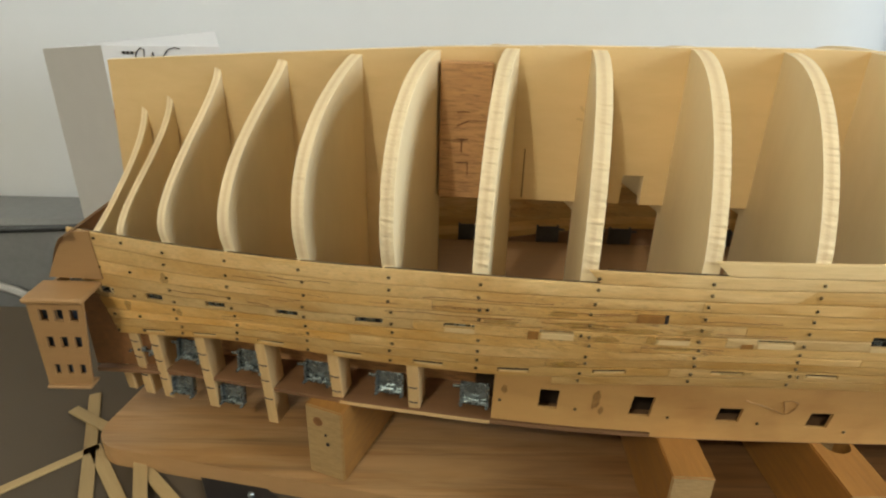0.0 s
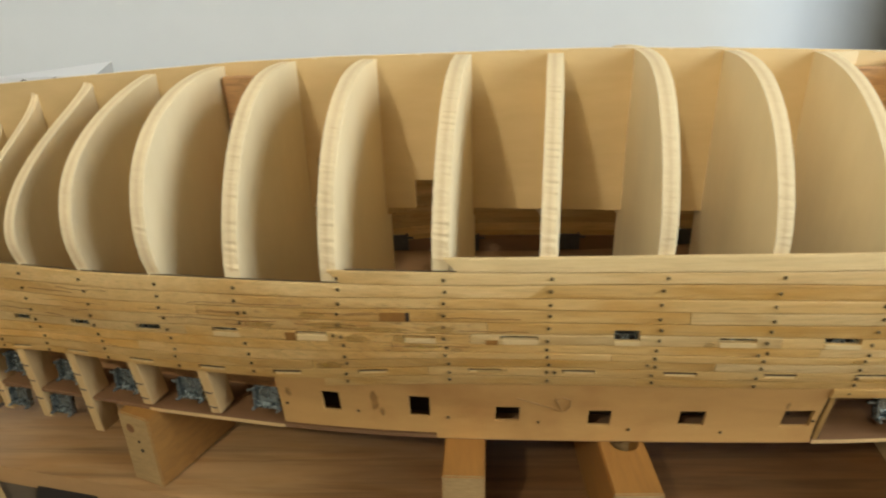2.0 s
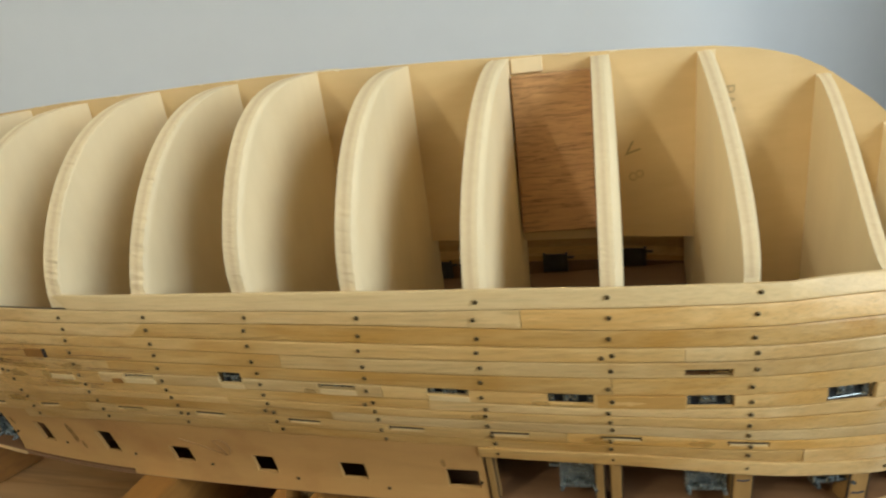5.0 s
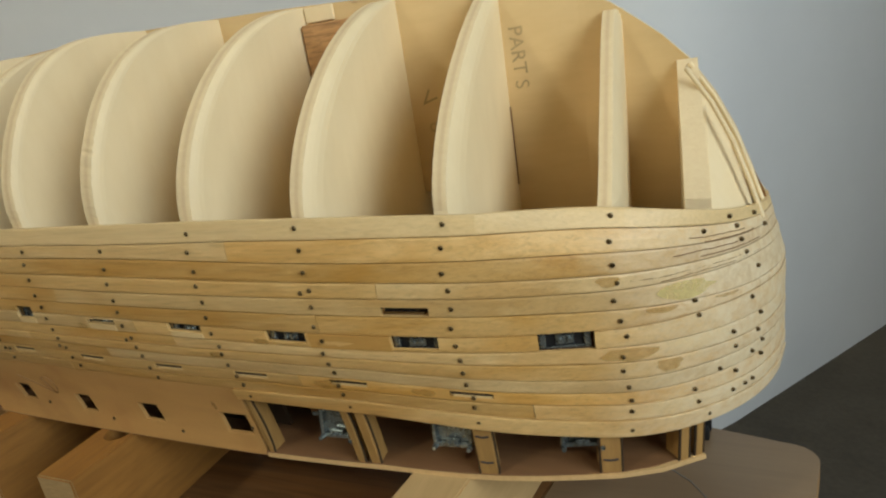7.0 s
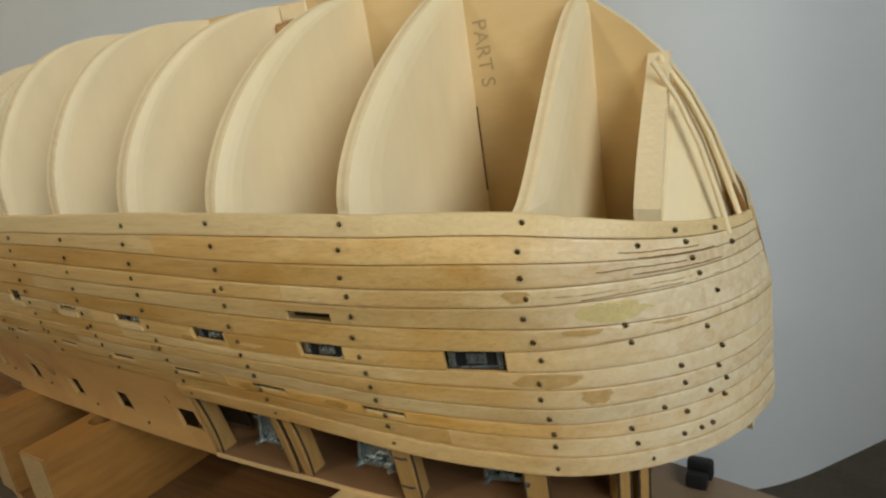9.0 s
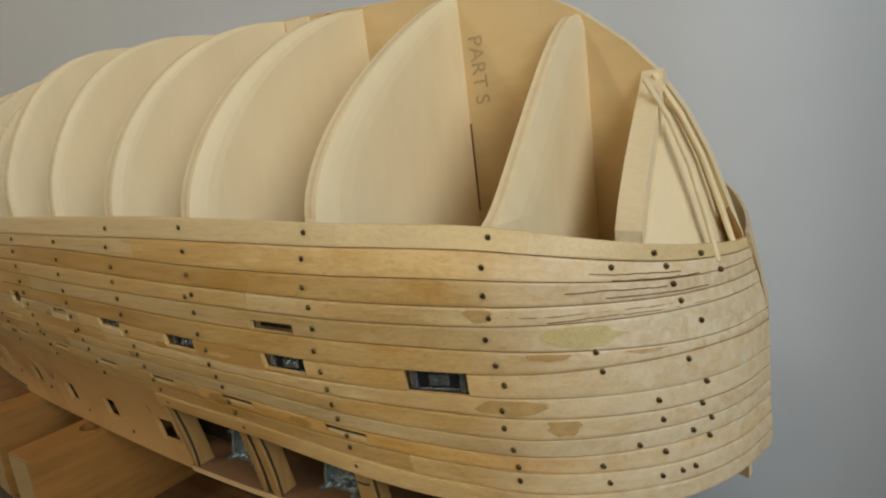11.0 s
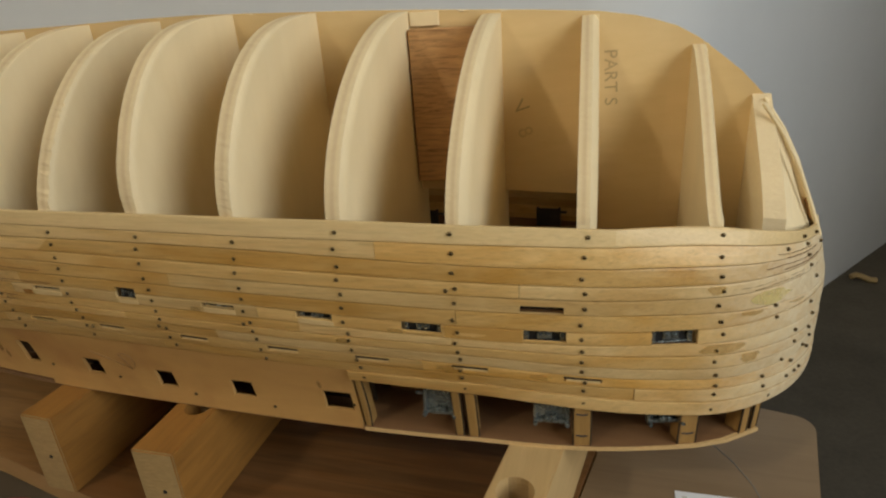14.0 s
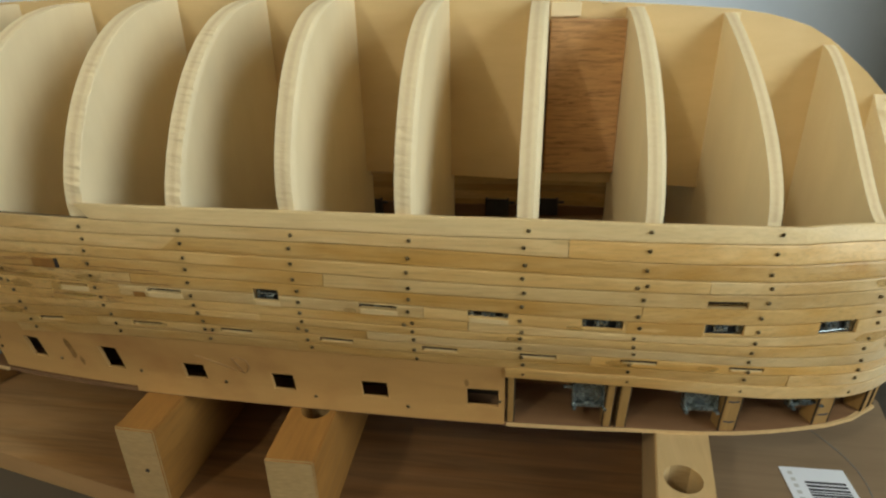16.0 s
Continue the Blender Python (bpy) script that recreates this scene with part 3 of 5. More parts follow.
def plank_mesh(k, s0, s1, out, thick=0.0016, cut0=0.0, cut1=0.0, holes=(), gap=0.00020, side=1):
    """One plank of strake k between two arc lengths; holes are (s0, s1, v0, v1). cut: how far its ends slant."""
    ss = list(np.linspace(s0, s1, max(3, int((s1 - s0) / 0.007))))
    vv = [0.0, 0.12, 0.5, 0.88, 1.0]
    for a, b, c, d in holes:
        ss = [s for s in ss if min(abs(s - a), abs(s - b)) > 0.0012] + [x for x in (a, b) if s0 < x < s1]
        vv = [v for v in vv if v in (0.0, 1.0) or min(abs(v - c), abs(v - d)) > 0.06] + [v for v in (c, d) if 0.001 < v < 0.999]
    ss, vv = sorted(ss), sorted(set(vv))
    ns, nv = len(ss), len(vv)
    verts, faces = [], []
    for layer in (0, 1):
        for i, s in enumerate(ss):
            for v in vv:
                e = s
                if i == 0:
                    e = s + cut0 * v
                elif i == ns - 1:
                    e = s - cut1 * (1 - v)
                z = seam(k, e) * (1 - v) + seam(k + 1, e) * v
                z -= gap * (1 - 2 * v)
                round_off = 0.00014 if v in (0.0, 1.0) else 0.0
                wob = 0.00018 * noise.noise((e * 60, k * 3.1, v * 2))
                p = skin(e, z, (out - round_off + wob) if layer == 0 else (out - thick))
                verts.append((p.x, p.y * side if side == 1 else 2 * keel_y(p.x) + 0.005 - p.y, p.z))

    def at(layer, i, j):
        return layer * ns * nv + i * nv + j

    def solid(i, j):
        if not (0 <= i < ns - 1 and 0 <= j < nv - 1):
            return False
        sm, vm = (ss[i] + ss[i + 1]) / 2, (vv[j] + vv[j + 1]) / 2
        return not any(a < sm < b and c < vm < d for a, b, c, d in holes)
    for i in range(ns - 1):
        for j in range(nv - 1):
            if not solid(i, j):
                continue
            faces.append((at(0, i, j), at(0, i, j + 1), at(0, i + 1, j + 1), at(0, i + 1, j)))
            faces.append((at(1, i, j), at(1, i + 1, j), at(1, i + 1, j + 1), at(1, i, j + 1)))
            if not solid(i - 1, j):
                faces.append((at(0, i, j), at(1, i, j), at(1, i, j + 1), at(0, i, j + 1)))
            if not solid(i + 1, j):
                faces.append((at(0, i + 1, j), at(0, i + 1, j + 1), at(1, i + 1, j + 1), at(1, i + 1, j)))
            if not solid(i, j - 1):
                faces.append((at(0, i, j), at(0, i + 1, j), at(1, i + 1, j), at(1, i, j)))
            if not solid(i, j + 1):
                faces.append((at(0, i, j + 1), at(1, i, j + 1), at(1, i + 1, j + 1), at(0, i + 1, j + 1)))
    if side != 1:
        faces = [f[::-1] for f in faces]
    return verts, faces


# where each strake begins, its butts and its end (places along x)
STRAKES = [
    (0, [0.087, 0.5088]), (1, [0.030, 0.312, 0.5088]), (2, [-0.262, 0.128, 0.5088]), (3, [-0.262, 0.085, 0.372, 0.5088]),
    (4, [-0.261, -0.045, 0.205, 0.5088]), (5, [-0.260, 0.108, 0.345, 0.5088]), (6, [-0.259, -0.055, 0.100, 0.250, 0.5088]),
    (7, [-0.258, 0.060, 0.270, 0.5088]), (8, [-0.257, -0.090, 0.170, 0.5085]), (9, [-0.256, 0.015, 0.222, 0.5080]),
    (10, [-0.254, 0.078, 0.326, 0.5070]), (11, [0.020, 0.185, 0.420, 0.5060]), (12, [0.287, 0.5045])]
RIBS_AT_RAIL = [-0.2420, -0.2230, -0.1965, -0.1590, -0.1150, -0.0670, -0.0210, 0.0340, 0.0877, 0.1385, 0.1915, 0.2437, 0.2942, 0.3445, 0.3975, 0.4515]
rng = random.Random(4)
for k, xs in STRAKES:
    for n in range(len(xs) - 1):
        s0, s1 = arc_at(xs[n]) + (0.00012 if n else 0), (ARC[-1] if n == len(xs) - 2 else arc_at(xs[n + 1])) - 0.00012
        holes = []
        for x, w, kk, v0, v1 in OPENINGS:
            s = arc_at(x)
            if kk == k and s0 < s < s1:
                holes.append((s - w / 2, s + w / 2, v0, v1))
        c0 = {(0, 0): 0.007, (1, 0): 0.006, (2, 1): -0.008}.get((k, n), 0.0)
        c1 = {(2, 0): -0.008}.get((k, n), 0.0)
        v, f = plank_mesh(k, s0, s1, 0.0004 * rng.random() + (0.0005 if k == 12 else 0), cut0=c0, cut1=c1, holes=holes)
        part("plank", mesh_of("plank", v, f, M_PALE if k == 0 else M_PLANK), None, hull)
for k in range(0, 13):
    x0 = 0.03 if k < 2 else (-0.26 if k < 11 else 0.02)
    v, f = plank_mesh(k, arc_at(x0), ARC[-1] - 0.0001, 0.0, gap=-0.0002, side=-1)
    part("plank", mesh_of("plank", v, f, M_PLANK), None, hull)

# dark sheet added behind the planks so that the seams show dark
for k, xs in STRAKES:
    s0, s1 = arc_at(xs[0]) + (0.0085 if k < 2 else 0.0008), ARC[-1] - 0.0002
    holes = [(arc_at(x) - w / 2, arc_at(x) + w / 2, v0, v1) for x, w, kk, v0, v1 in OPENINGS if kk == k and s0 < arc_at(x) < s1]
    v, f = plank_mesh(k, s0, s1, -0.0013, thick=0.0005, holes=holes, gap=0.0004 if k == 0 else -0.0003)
    part("glue_lining", mesh_of("glue_lining", v, f, M_DARK_FILL), None, hull)


def patch(k, x, w, v0, v1, out, mat, name="patch", label=""):
    """A small inlaid piece on a strake."""
    s = arc_at(x)
    bm = bmesh.new()
    ring = [[], []]
    for i, o in enumerate((out, min(-0.0022, out - 0.001))):
        for ds, v in ((-w / 2, v0), (-w / 6, v0), (w / 6, v0), (w / 2, v0), (w / 2, v1), (w / 6, v1), (-w / 6, v1), (-w / 2, v1)):
            e = s + ds
            ring[i].append(bm.verts.new(skin(e, seam(k, e) * (1 - v) + seam(k + 1, e) * v, o)))
    for i, q in enumerate(ring):
        bm.faces.new((q[0], q[1], q[6], q[7]))
        bm.faces.new((q[1], q[2], q[5], q[6]))
        bm.faces.new((q[2], q[3], q[4], q[5]))
    for j in range(8):
        m = (j + 1) % 8
        bm.faces.new((ring[0][j], ring[0][m], ring[1][m], ring[1][j]))
    bmesh.ops.recalc_face_normals(bm, faces=bm.faces[:])
    part(name, bm, mat, hull, label)


for x, w, k, v0, v1 in PORTS:        # pale sills under the shallow ports
    if k == 6 and v1 < 0.6:
        patch(6, x + 0.0005, w * 0.96, v1 + 0.01, 0.93, 0.0007, M_PALE, "port_sill", "pale new wood sill")
# dark patch in each slit stands in for its shaded inside
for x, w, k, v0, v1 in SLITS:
    patch(k, x, w * 0.98, v0 + 0.01, v0 + 0.31, -0.0006, M_DARK_FILL, "slit_filling")
    patch(k, x + 0.0004, w * 0.90, v0 + 0.32, v1 - 0.005, -0.0001, M_PALE, "slit_ledge")
# near-black patch put in for the unlit inside of the open port
patch(4, 0.381, 0.0185, 0.43, 0.99, -0.0045, M_VOID, "port_back", "dark patch standing in for the unlit inside of a port")
patch(4, 0.0615, 0.013, 0.30, 0.95, 0.0008, M_PINE, "patch", "orange stained wood patch")
# flat near-black strip drawn in place of the dark notch beside the patch
patch(4, 0.0690, 0.0018, 0.30, 0.95, 0.0007, M_VOID, "knot")
patch(6, 0.0065, 0.0055, 0.25, 1.0, 0.0007, M_PINE, "patch", "orange stained wood patch")
patch(6, 0.1105, 0.0060, 0.55, 1.0, 0.0007, M_PINE, "patch", "orange stained wood patch")
patch(6, 0.3560, 0.0335, 0.02, 0.98, 0.0004, M_ORANGE, "patch", "orange stained wood patch")


def stain(k, x, v, length, height, mat=None, out=0.00072):
    """A dried run of glue on one strake, uneven in outline."""
    rng = random.Random(int(x * 1e5) + k)
    s = arc_at(x)
    bm = bmesh.new()

    def at(ds, dv):
        e, w = s + ds, min(max(v + dv, 0.08), 0.92)
        return bm.verts.new(skin(e, seam(k, e) * (1 - w) + seam(k + 1, e) * w, out))
    n = 16
    rad = [0.75 + 0.45 * rng.random() for _ in range(n)]
    mid = at(0, 0)
    rings = [[at(f * rad[i] * length / 2 * math.cos(2 * math.pi * i / n), f * rad[i] * height / 2 * math.sin(2 * math.pi * i / n)) for i in range(n)] for f in (0.5, 1.0)]
    for i in range(n):
        j = (i + 1) % n
        bm.faces.new((mid, rings[0][i], rings[0][j]))
        bm.faces.new((rings[0][i], rings[1][i], rings[1][j], rings[0][j]))
    bmesh.ops.recalc_face_normals(bm, faces=bm.faces[:])
    part("glue_stain", bm, mat or M_STAIN, hull, "dried yellow glue stain" if mat else "dried orange glue stain")


for args in ((7, 0.4530, 0.40, 0.020, 0.9), (8, 0.4650, 0.30, 0.010, 0.9), (4, 0.4720, 0.45, 0.022, 0.9, M_YELLOW), (5, 0.4835, 0.12, 0.012, 0.5), (5, 0.4637, 0.15, 0.013, 0.5),
             (3, 0.4493, 0.30, 0.008, 0.8), (9, 0.0250, 0.60, 0.016, 0.8), (6, 0.0645, 0.50, 0.007, 0.8), (6, 0.2160, 0.75, 0.006, 0.5), (8, 0.2907, 0.50, 0.007, 0.7),
             (6, 0.3174, 0.75, 0.008, 0.5), (10, 0.3391, 0.50, 0.012, 0.7), (7, -0.2299, 0.45, 0.005, 1.0), (7, -0.1947, 0.60, 0.004, 0.8), (4, -0.1995, 0.60, 0.005, 1.1), (10, 0.1100, 0.30, 0.018, 0.6),
             (5, 0.0550, 0.70, 0.030, 0.5), (5, 0.0300, 0.45, 0.024, 0.7), (5, 0.0850, 0.55, 0.016, 0.6), (6, 0.0420, 0.60, 0.014, 0.8), (5, -0.0100, 0.60, 0.018, 0.5), (7, 0.0760, 0.30, 0.020, 0.5), (4, 0.0200, 0.50, 0.014, 0.5), (10, 0.3800, 0.45, 0.010, 0.6)):
    stain(*args)

# dark cracks along the older planks near the stern, a few at the bow
rng = random.Random(21)
WORN = [(k, x, x + 0.012 + 0.030 * rng.random(), 0.12 + 0.76 * rng.random()) for k, x in ((k, -0.205 + 0.30 * rng.random()) for k in (3, 4, 4, 4, 5, 5, 5, 5, 6, 7, 7, 4, 5, 3, 4, 5, 7, 8))]
WORN += [(1, 0.4755, 0.4930, 0.55), (1, 0.4800, 0.4960, 0.85), (2, 0.4700, 0.4900, 0.45), (2, 0.4780, 0.4970, 0.80), (3, 0.4560, 0.4900, 0.50), (3, 0.4650, 0.4960, 0.80)]
for k, x0, x1, v in ((4, -0.150, -0.100, 0.45), (4, -0.085, -0.020, 0.60), (5, -0.070, 0.000, 0.30), (5, 0.010, 0.050, 0.35), (3, -0.050, 0.015, 0.75), (4, 0.015, 0.052, 0.40), (7, 0.060, 0.100, 0.35), (5, -0.200, -0.160, 0.50), *WORN):
    pts = []
    for x in np.linspace(x0, x1, 18):
        s = arc_at(x)
        w = v + 0.16 * noise.noise((x * 70, k * 2.3, 0.0)) + 0.05 * (rng.random() - 0.5)
        pts.append(skin(s, seam(k, s) * (1 - w) + seam(k + 1, s) * w, 0.00018))
    stroke("crack", pts, 0.00017, M_KNOT, hull)

# pins, one where each strake crosses a rib
pin_bm = bmesh.new()
bmesh.ops.create_uvsphere(pin_bm, u_segments=8, v_segments=5, radius=0.00100, matrix=Matrix.Diagonal((1, 0.5, 1, 1)))
PIN = bpy.data.meshes.new("pin")
pin_bm.to_mesh(PIN)
pin_bm.free()
PIN.materials.append(M_PIN)
PIN.polygons.foreach_set("use_smooth", [True] * len(PIN.polygons))


def pin(s, k, v):
    z = seam(k, s) * (1 - v) + seam(k + 1, s) * v
    p = skin(s, z, 0.0006)
    part("pin", PIN, None, hull, at=p)


rng = random.Random(9)
for i, xr in enumerate(RIBS_AT_RAIL):
    for k, xs in STRAKES:
        if i in (0, 1) and k % 2:
            continue
        x = xr + 0.0006 * (rng.random() - 0.5) * 4
        if not xs[0] + 0.004 < x < xs[-1] or (k == 0 and i in (9, 10, 11)):
            continue
        if any(kk == k and abs(px - x) < w / 2 + 0.001 for px, w, kk, _, _ in PORTS):
            continue
        v = 0.5 + 0.25 * (rng.random() - 0.5)
        pin(arc_at(x), k, v)
        if rng.random() < 0.04 and xs[0] + 0.006 < x - 0.004:
            pin(arc_at(x) + rng.choice((-1, 1)) * 0.004, k, 0.5 + 0.6 * (rng.random() - 0.5))
for x, k, v in ((0.4800, 1, 0.3), (0.4905, 1, 0.25), (0.4910, 2, 0.3), (0.4915, 3, 0.4), (0.4995, 1, 0.9), (0.4940, 4, 0.45), (0.4735, 5, 0.05), (0.4740, 6, 0.1), (0.4905, 6, 0.2), (0.4935, 7, 0.1),
                (0.4845, 7, 0.5), (0.4850, 8, 0.5), (0.4925, 8, 0.1), (0.4800, 9, 0.7), (0.4905, 9, 0.5), (0.4940, 9, 0.1), (0.4720, 10, 0.6), (0.4850, 10, 0.3), (0.4935, 10, 0.1),
                (0.4730, 11, 0.5), (0.4840, 11, 0.5), (0.4880, 11, 0.45), (0.4905, 11, 0.4), (0.4765, 12, 0.5), (0.4885, 0, 0.5), (0.4970, 0, 0.6)):
    pin(arc_at(x), k, v)

# keel sheet
KEEL_TOP = [(-0.2517, 0.2789), (-0.2082, 0.2830), (-0.1531, 0.2878), (-0.0883, 0.2929), (-0.0368, 0.2965), (0.0253, 0.2990), (0.0864, 0.2998), (0.1300, 0.3006), (0.1750, 0.3008),
            (0.2253, 0.2993), (0.2726, 0.2977), (0.3141, 0.2957), (0.3657, 0.2926), (0.3793, 0.2915), (0.3956, 0.2902), (0.4132, 0.2872), (0.4222, 0.2848), (0.4330, 0.2812), (0.4437, 0.2752),
            (0.4541, 0.2672), (0.4643, 0.2590), (0.4748, 0.2482), (0.4850, 0.2333), (0.4925, 0.2185), (0.4985, 0.2025), (0.5025, 0.1905), (0.5042, 0.1840)]
KEEL_FOOT = [(-0.2630, 0.100), (-0.0460, 0.100), (-0.0459, 0.2072), (0.0080, 0.2082), (0.0672, 0.2080), (0.0673, 0.2262), (0.0795, 0.2262), (0.0796, 0.2076), (0.1030, 0.2082), (0.1540, 0.2070),
             (0.2456, 0.2038), (0.2967, 0.2008), (0.3540, 0.1990), (0.3900, 0.1960), (0.3901, 0.100), (0.5042, 0.100)]


def keel_sheet():
    """A sheet with its top and foot cut to two lines, 5 mm thick."""
    xs = sorted({x for x, _ in KEEL_TOP} | {x for x, _ in KEEL_FOOT if x > -0.25} | set(np.linspace(-0.2400, 0.5000, 75)))
    bm = bmesh.new()
    cols = []
    for x in xs:
        foot, top = table_at(KEEL_FOOT, x), table_at(KEEL_TOP, x)
        lean = -0.0110 if x == xs[0] else 0.0
        cols.append([bm.verts.new((x + dx, keel_y(x) + o, z)) for o in (0.0, 0.005) for z, dx in ((foot, lean), (foot + (top - foot) * 0.5, lean * 0.5), (top, 0.0))])
    for a, b in zip(cols, cols[1:]):
        for i, j in ((0, 1), (1, 2)):
            bm.faces.new((a[i], b[i], b[j], a[j]))
            bm.faces.new((a[3 + i], a[3 + j], b[3 + j], b[3 + i]))
        bm.faces.new((a[2], b[2], b[5], a[5])).material_index = 1
        bm.faces.new((a[0], a[3], b[3], b[0])).material_index = 1
    for c in (cols[0], cols[-1]):
        for i, j in ((0, 1), (1, 2)):
            bm.faces.new((c[i], c[j], c[3 + j], c[3 + i])).material_index = 1
    bmesh.ops.recalc_face_normals(bm, faces=bm.faces[:])
    return part("keel_sheet", bm, [M_KEEL, M_RIB], hull, "tan plywood keel sheet")


keel_sheet()
# rough pale lip along the top edge of the keel
bm = bmesh.new()
rng = random.Random(2)
for i in range(24):
    x = -0.15 + 0.5 * rng.random()
    z = table_at(KEEL_TOP, x)
    bmesh.ops.create_icosphere(bm, subdivisions=1, radius=0.0006 + 0.0005 * rng.random(), matrix=Matrix.Translation((x, keel_y(x) + 0.002 * rng.random(), z - 0.0003)) @ Matrix.Diagonal((2.5, 1, 0.6, 1)))
tagged(part("splinter", bm, M_RIB_EDGE, hull), kind="stuff")

# ribs: place along the keel, place at the rail, breadth at the rail, height at the keel, shape powers
RIBS = [(-0.2318, -0.2415, 0.0363, 0.2507, 0.93, 1.55), (-0.2125, -0.2253, 0.0423, 0.2592, 1.34, 1.72), (-0.1774, -0.1960, 0.0506, 0.2785, 1.87, 1.57), (-0.1359, -0.1569, 0.0602, 0.2852, 2.55, 1.37),
        (-0.0912, -0.1140, 0.0718, 0.2903, 3.22, 0.85), (-0.0464, -0.0681, 0.0829, 0.2944, 3.02, 0.49), (-0.0028, -0.0214, 0.0883, 0.2968, 1.47, 0.36), (0.0444, 0.0304, 0.0968, 0.2976, 1.85, 0.38),
        (0.0980, 0.0861, 0.1026, 0.2993, 1.40, 0.41), (0.1488, 0.1371, 0.1044, 0.2988, 1.25, 0.40), (0.1964, 0.1911, 0.1082, 0.3011, 1.33, 0.29), (0.2457, 0.2431, 0.1071, 0.2979, 1.49, 0.35),
        (0.2962, 0.2945, 0.1040, 0.2958, 1.68, 0.51), (0.3436, 0.3466, 0.1013, 0.2924, 1.61, 0.61), (0.3918, 0.3978, 0.0887, 0.2889, 1.68, 0.90), (0.4444, 0.4504, 0.0685, 0.2723, 0.74, 0.68)]
RIB_FOOT = [(-0.24, 0.194), (-0.07, 0.199), (-0.02, 0.2035), (0.03, 0.206), (0.08, 0.2145), (0.19, 0.2175), (0.29, 0.2178), (0.34, 0.2168), (0.40, 0.214), (0.45, 0.2075)]
RIB_THICK = [(-0.24, 0.0037), (-0.195, 0.0042), (-0.155, 0.0059), (-0.02, 0.0078), (0.09, 0.0086), (0.35, 0.0088), (0.45, 0.0078)]


def rib(i, side):
    """One half frame, sawn from plywood. The foremost ones have their forward edge bevelled to the run of the planks."""
    xk, xr, yr, zk, a, b = RIBS[i]
    thick, zr, yk = table_at(RIB_THICK, xr), table_at(RIB_FOOT, xr), keel_y(xk)
    bevel = table_at([(0.08, 0.0), (0.14, 0.003), (0.29, 0.005), (0.345, 0.009), (0.395, 0.0140), (0.45, 0.0180)], xr)
    zk = min(zk, table_at(KEEL_TOP, xk) - 0.0003)
    rail = seam(2 if xr < 0.03 else (1 if xr < 0.086 else 0), arc_at(xr))
    over = max(0.0, yr - half(xr, rail) + 0.0019)
    full = 5 < i < 14
    below = (0.190,) if full and side == -1 else (0.142, 0.155, 0.170, 0.182)
    prof = [((half(xr, z) - 0.0030 + yk) / (yr + yk), z) for z in below]
    foot, low = prof[0][1], len(prof)
    for v in 1 - np.linspace(1, 0, 72) ** 1.6:
        q, z = max(0.0, 1 - v ** a) ** b, zr + (zk - zr) * v
        q -= over * max(0.0, 1 - max(0.0, z - rail) / 0.024) ** 2 / (yr + yk)
        q = min(q, (half(xr, min(z, rail)) - 0.0018 + yk + 0.6 * max(0.0, z - rail)) / (yr + yk))
        prof.append((q, z))
    deep = -0.0025 / (yr + yk)
    past = -0.010 / (yr + yk) if side == 1 else 0.90
    inner = [(deep, zk), (deep, 0.2010), (past, 0.2000), (past, min(foot, 0.1990))] if full else [(deep, zk), (deep, foot)]
    pts = prof + inner
    n, reach = len(pts), math.hypot(xr - xk, yr + yk)
    rng = random.Random(i)
    verts = []
    start = 0.46 - 0.32 * min(1.0, bevel / 0.009)
    layers = [(-0.5, 0.0, 0.0002), (start, 0.0, 0.0010 if 5 < i < 10 else 0.0004)]
    layers += [(start + (0.5 - start) * (1 - (1 - u) ** 2), (0.0004 + bevel) * u, 0.0) for u in ((0.15, 0.35, 0.6, 1.0) if bevel else (1.0,))]
    for across, back, rough in layers:
        for m, (q, z) in enumerate(pts):
            edge = low - 1 < m < len(prof) - 2
            jag = rough * (rng.random() - 0.5) if edge and 3 < i < 12 else 0.0
            if m < len(prof):
                q = min(q, max(0.0, q - back / reach))
            x = xk + (xr - xk) * q + thick * across
            y = yk - (yr + yk) * q - jag
            verts.append((x, y if side == 1 else 2 * keel_y(x) + 0.005 - y, z))
    last = (len(layers) - 1) * n
    faces, mi = [tuple(range(n)), tuple(range(last + n - 1, last - 1, -1))], [0, 0]
    for m in range(n):
        m2 = (m + 1) % n
        for k in range(0, last, n):
            faces.append((k + m2, k + m, k + n + m, k + n + m2))
            mi.append(1 if k == 0 and low - 1 < m < len(prof) else 0)
    me = mesh_of("rib", verts, faces, [M_RIB, M_RIB_EDGE], mi)
    uv = me.uv_layers.new(name="UVMap")
    for poly in me.polygons:
        for li in poly.loop_indices:
            vi = me.loops[li].vertex_index
            uv.data[li].uv = (min(1.0, vi // n), me.vertices[vi].co.z * 10)
    bm = bmesh.new()
    bm.from_mesh(me)
    bmesh.ops.recalc_face_normals(bm, faces=bm.faces[:])
    bm.to_mesh(me)
    bm.free()
    return part("rib", me, None, hull)


for i in range(len(RIBS)):
    rib(i, 1)
    rib(i, -1)

# deck plate under everything (the hull lies upside down), its outline follows the side
xs = np.linspace(-0.255, 0.474, 60)
deck_out = [(x, -(half(x, 0.100) - 0.0005)) for x in xs] + [(x, far_y(x, 0.100, 0.0005)) for x in xs[::-1]]
part("deck", prism(deck_out, 0.002, "deck", M_DECK, "z", DECK_Z), M_DECK, hull, "reddish plywood deck")

# plywood side panel with six square ports
PANEL_PORTS = [(0.0155, 0.0260), (0.0655, 0.0770), (0.1135, 0.1265), (0.1640, 0.1765), (0.2130, 0.2270), (0.2680, 0.2840)]
PORT_Z = [(0.1130, 0.1285), (0.1125, 0.1290), (0.1110, 0.1225), (0.1085, 0.1205), (0.1090, 0.1205), (0.1085, 0.1210)]


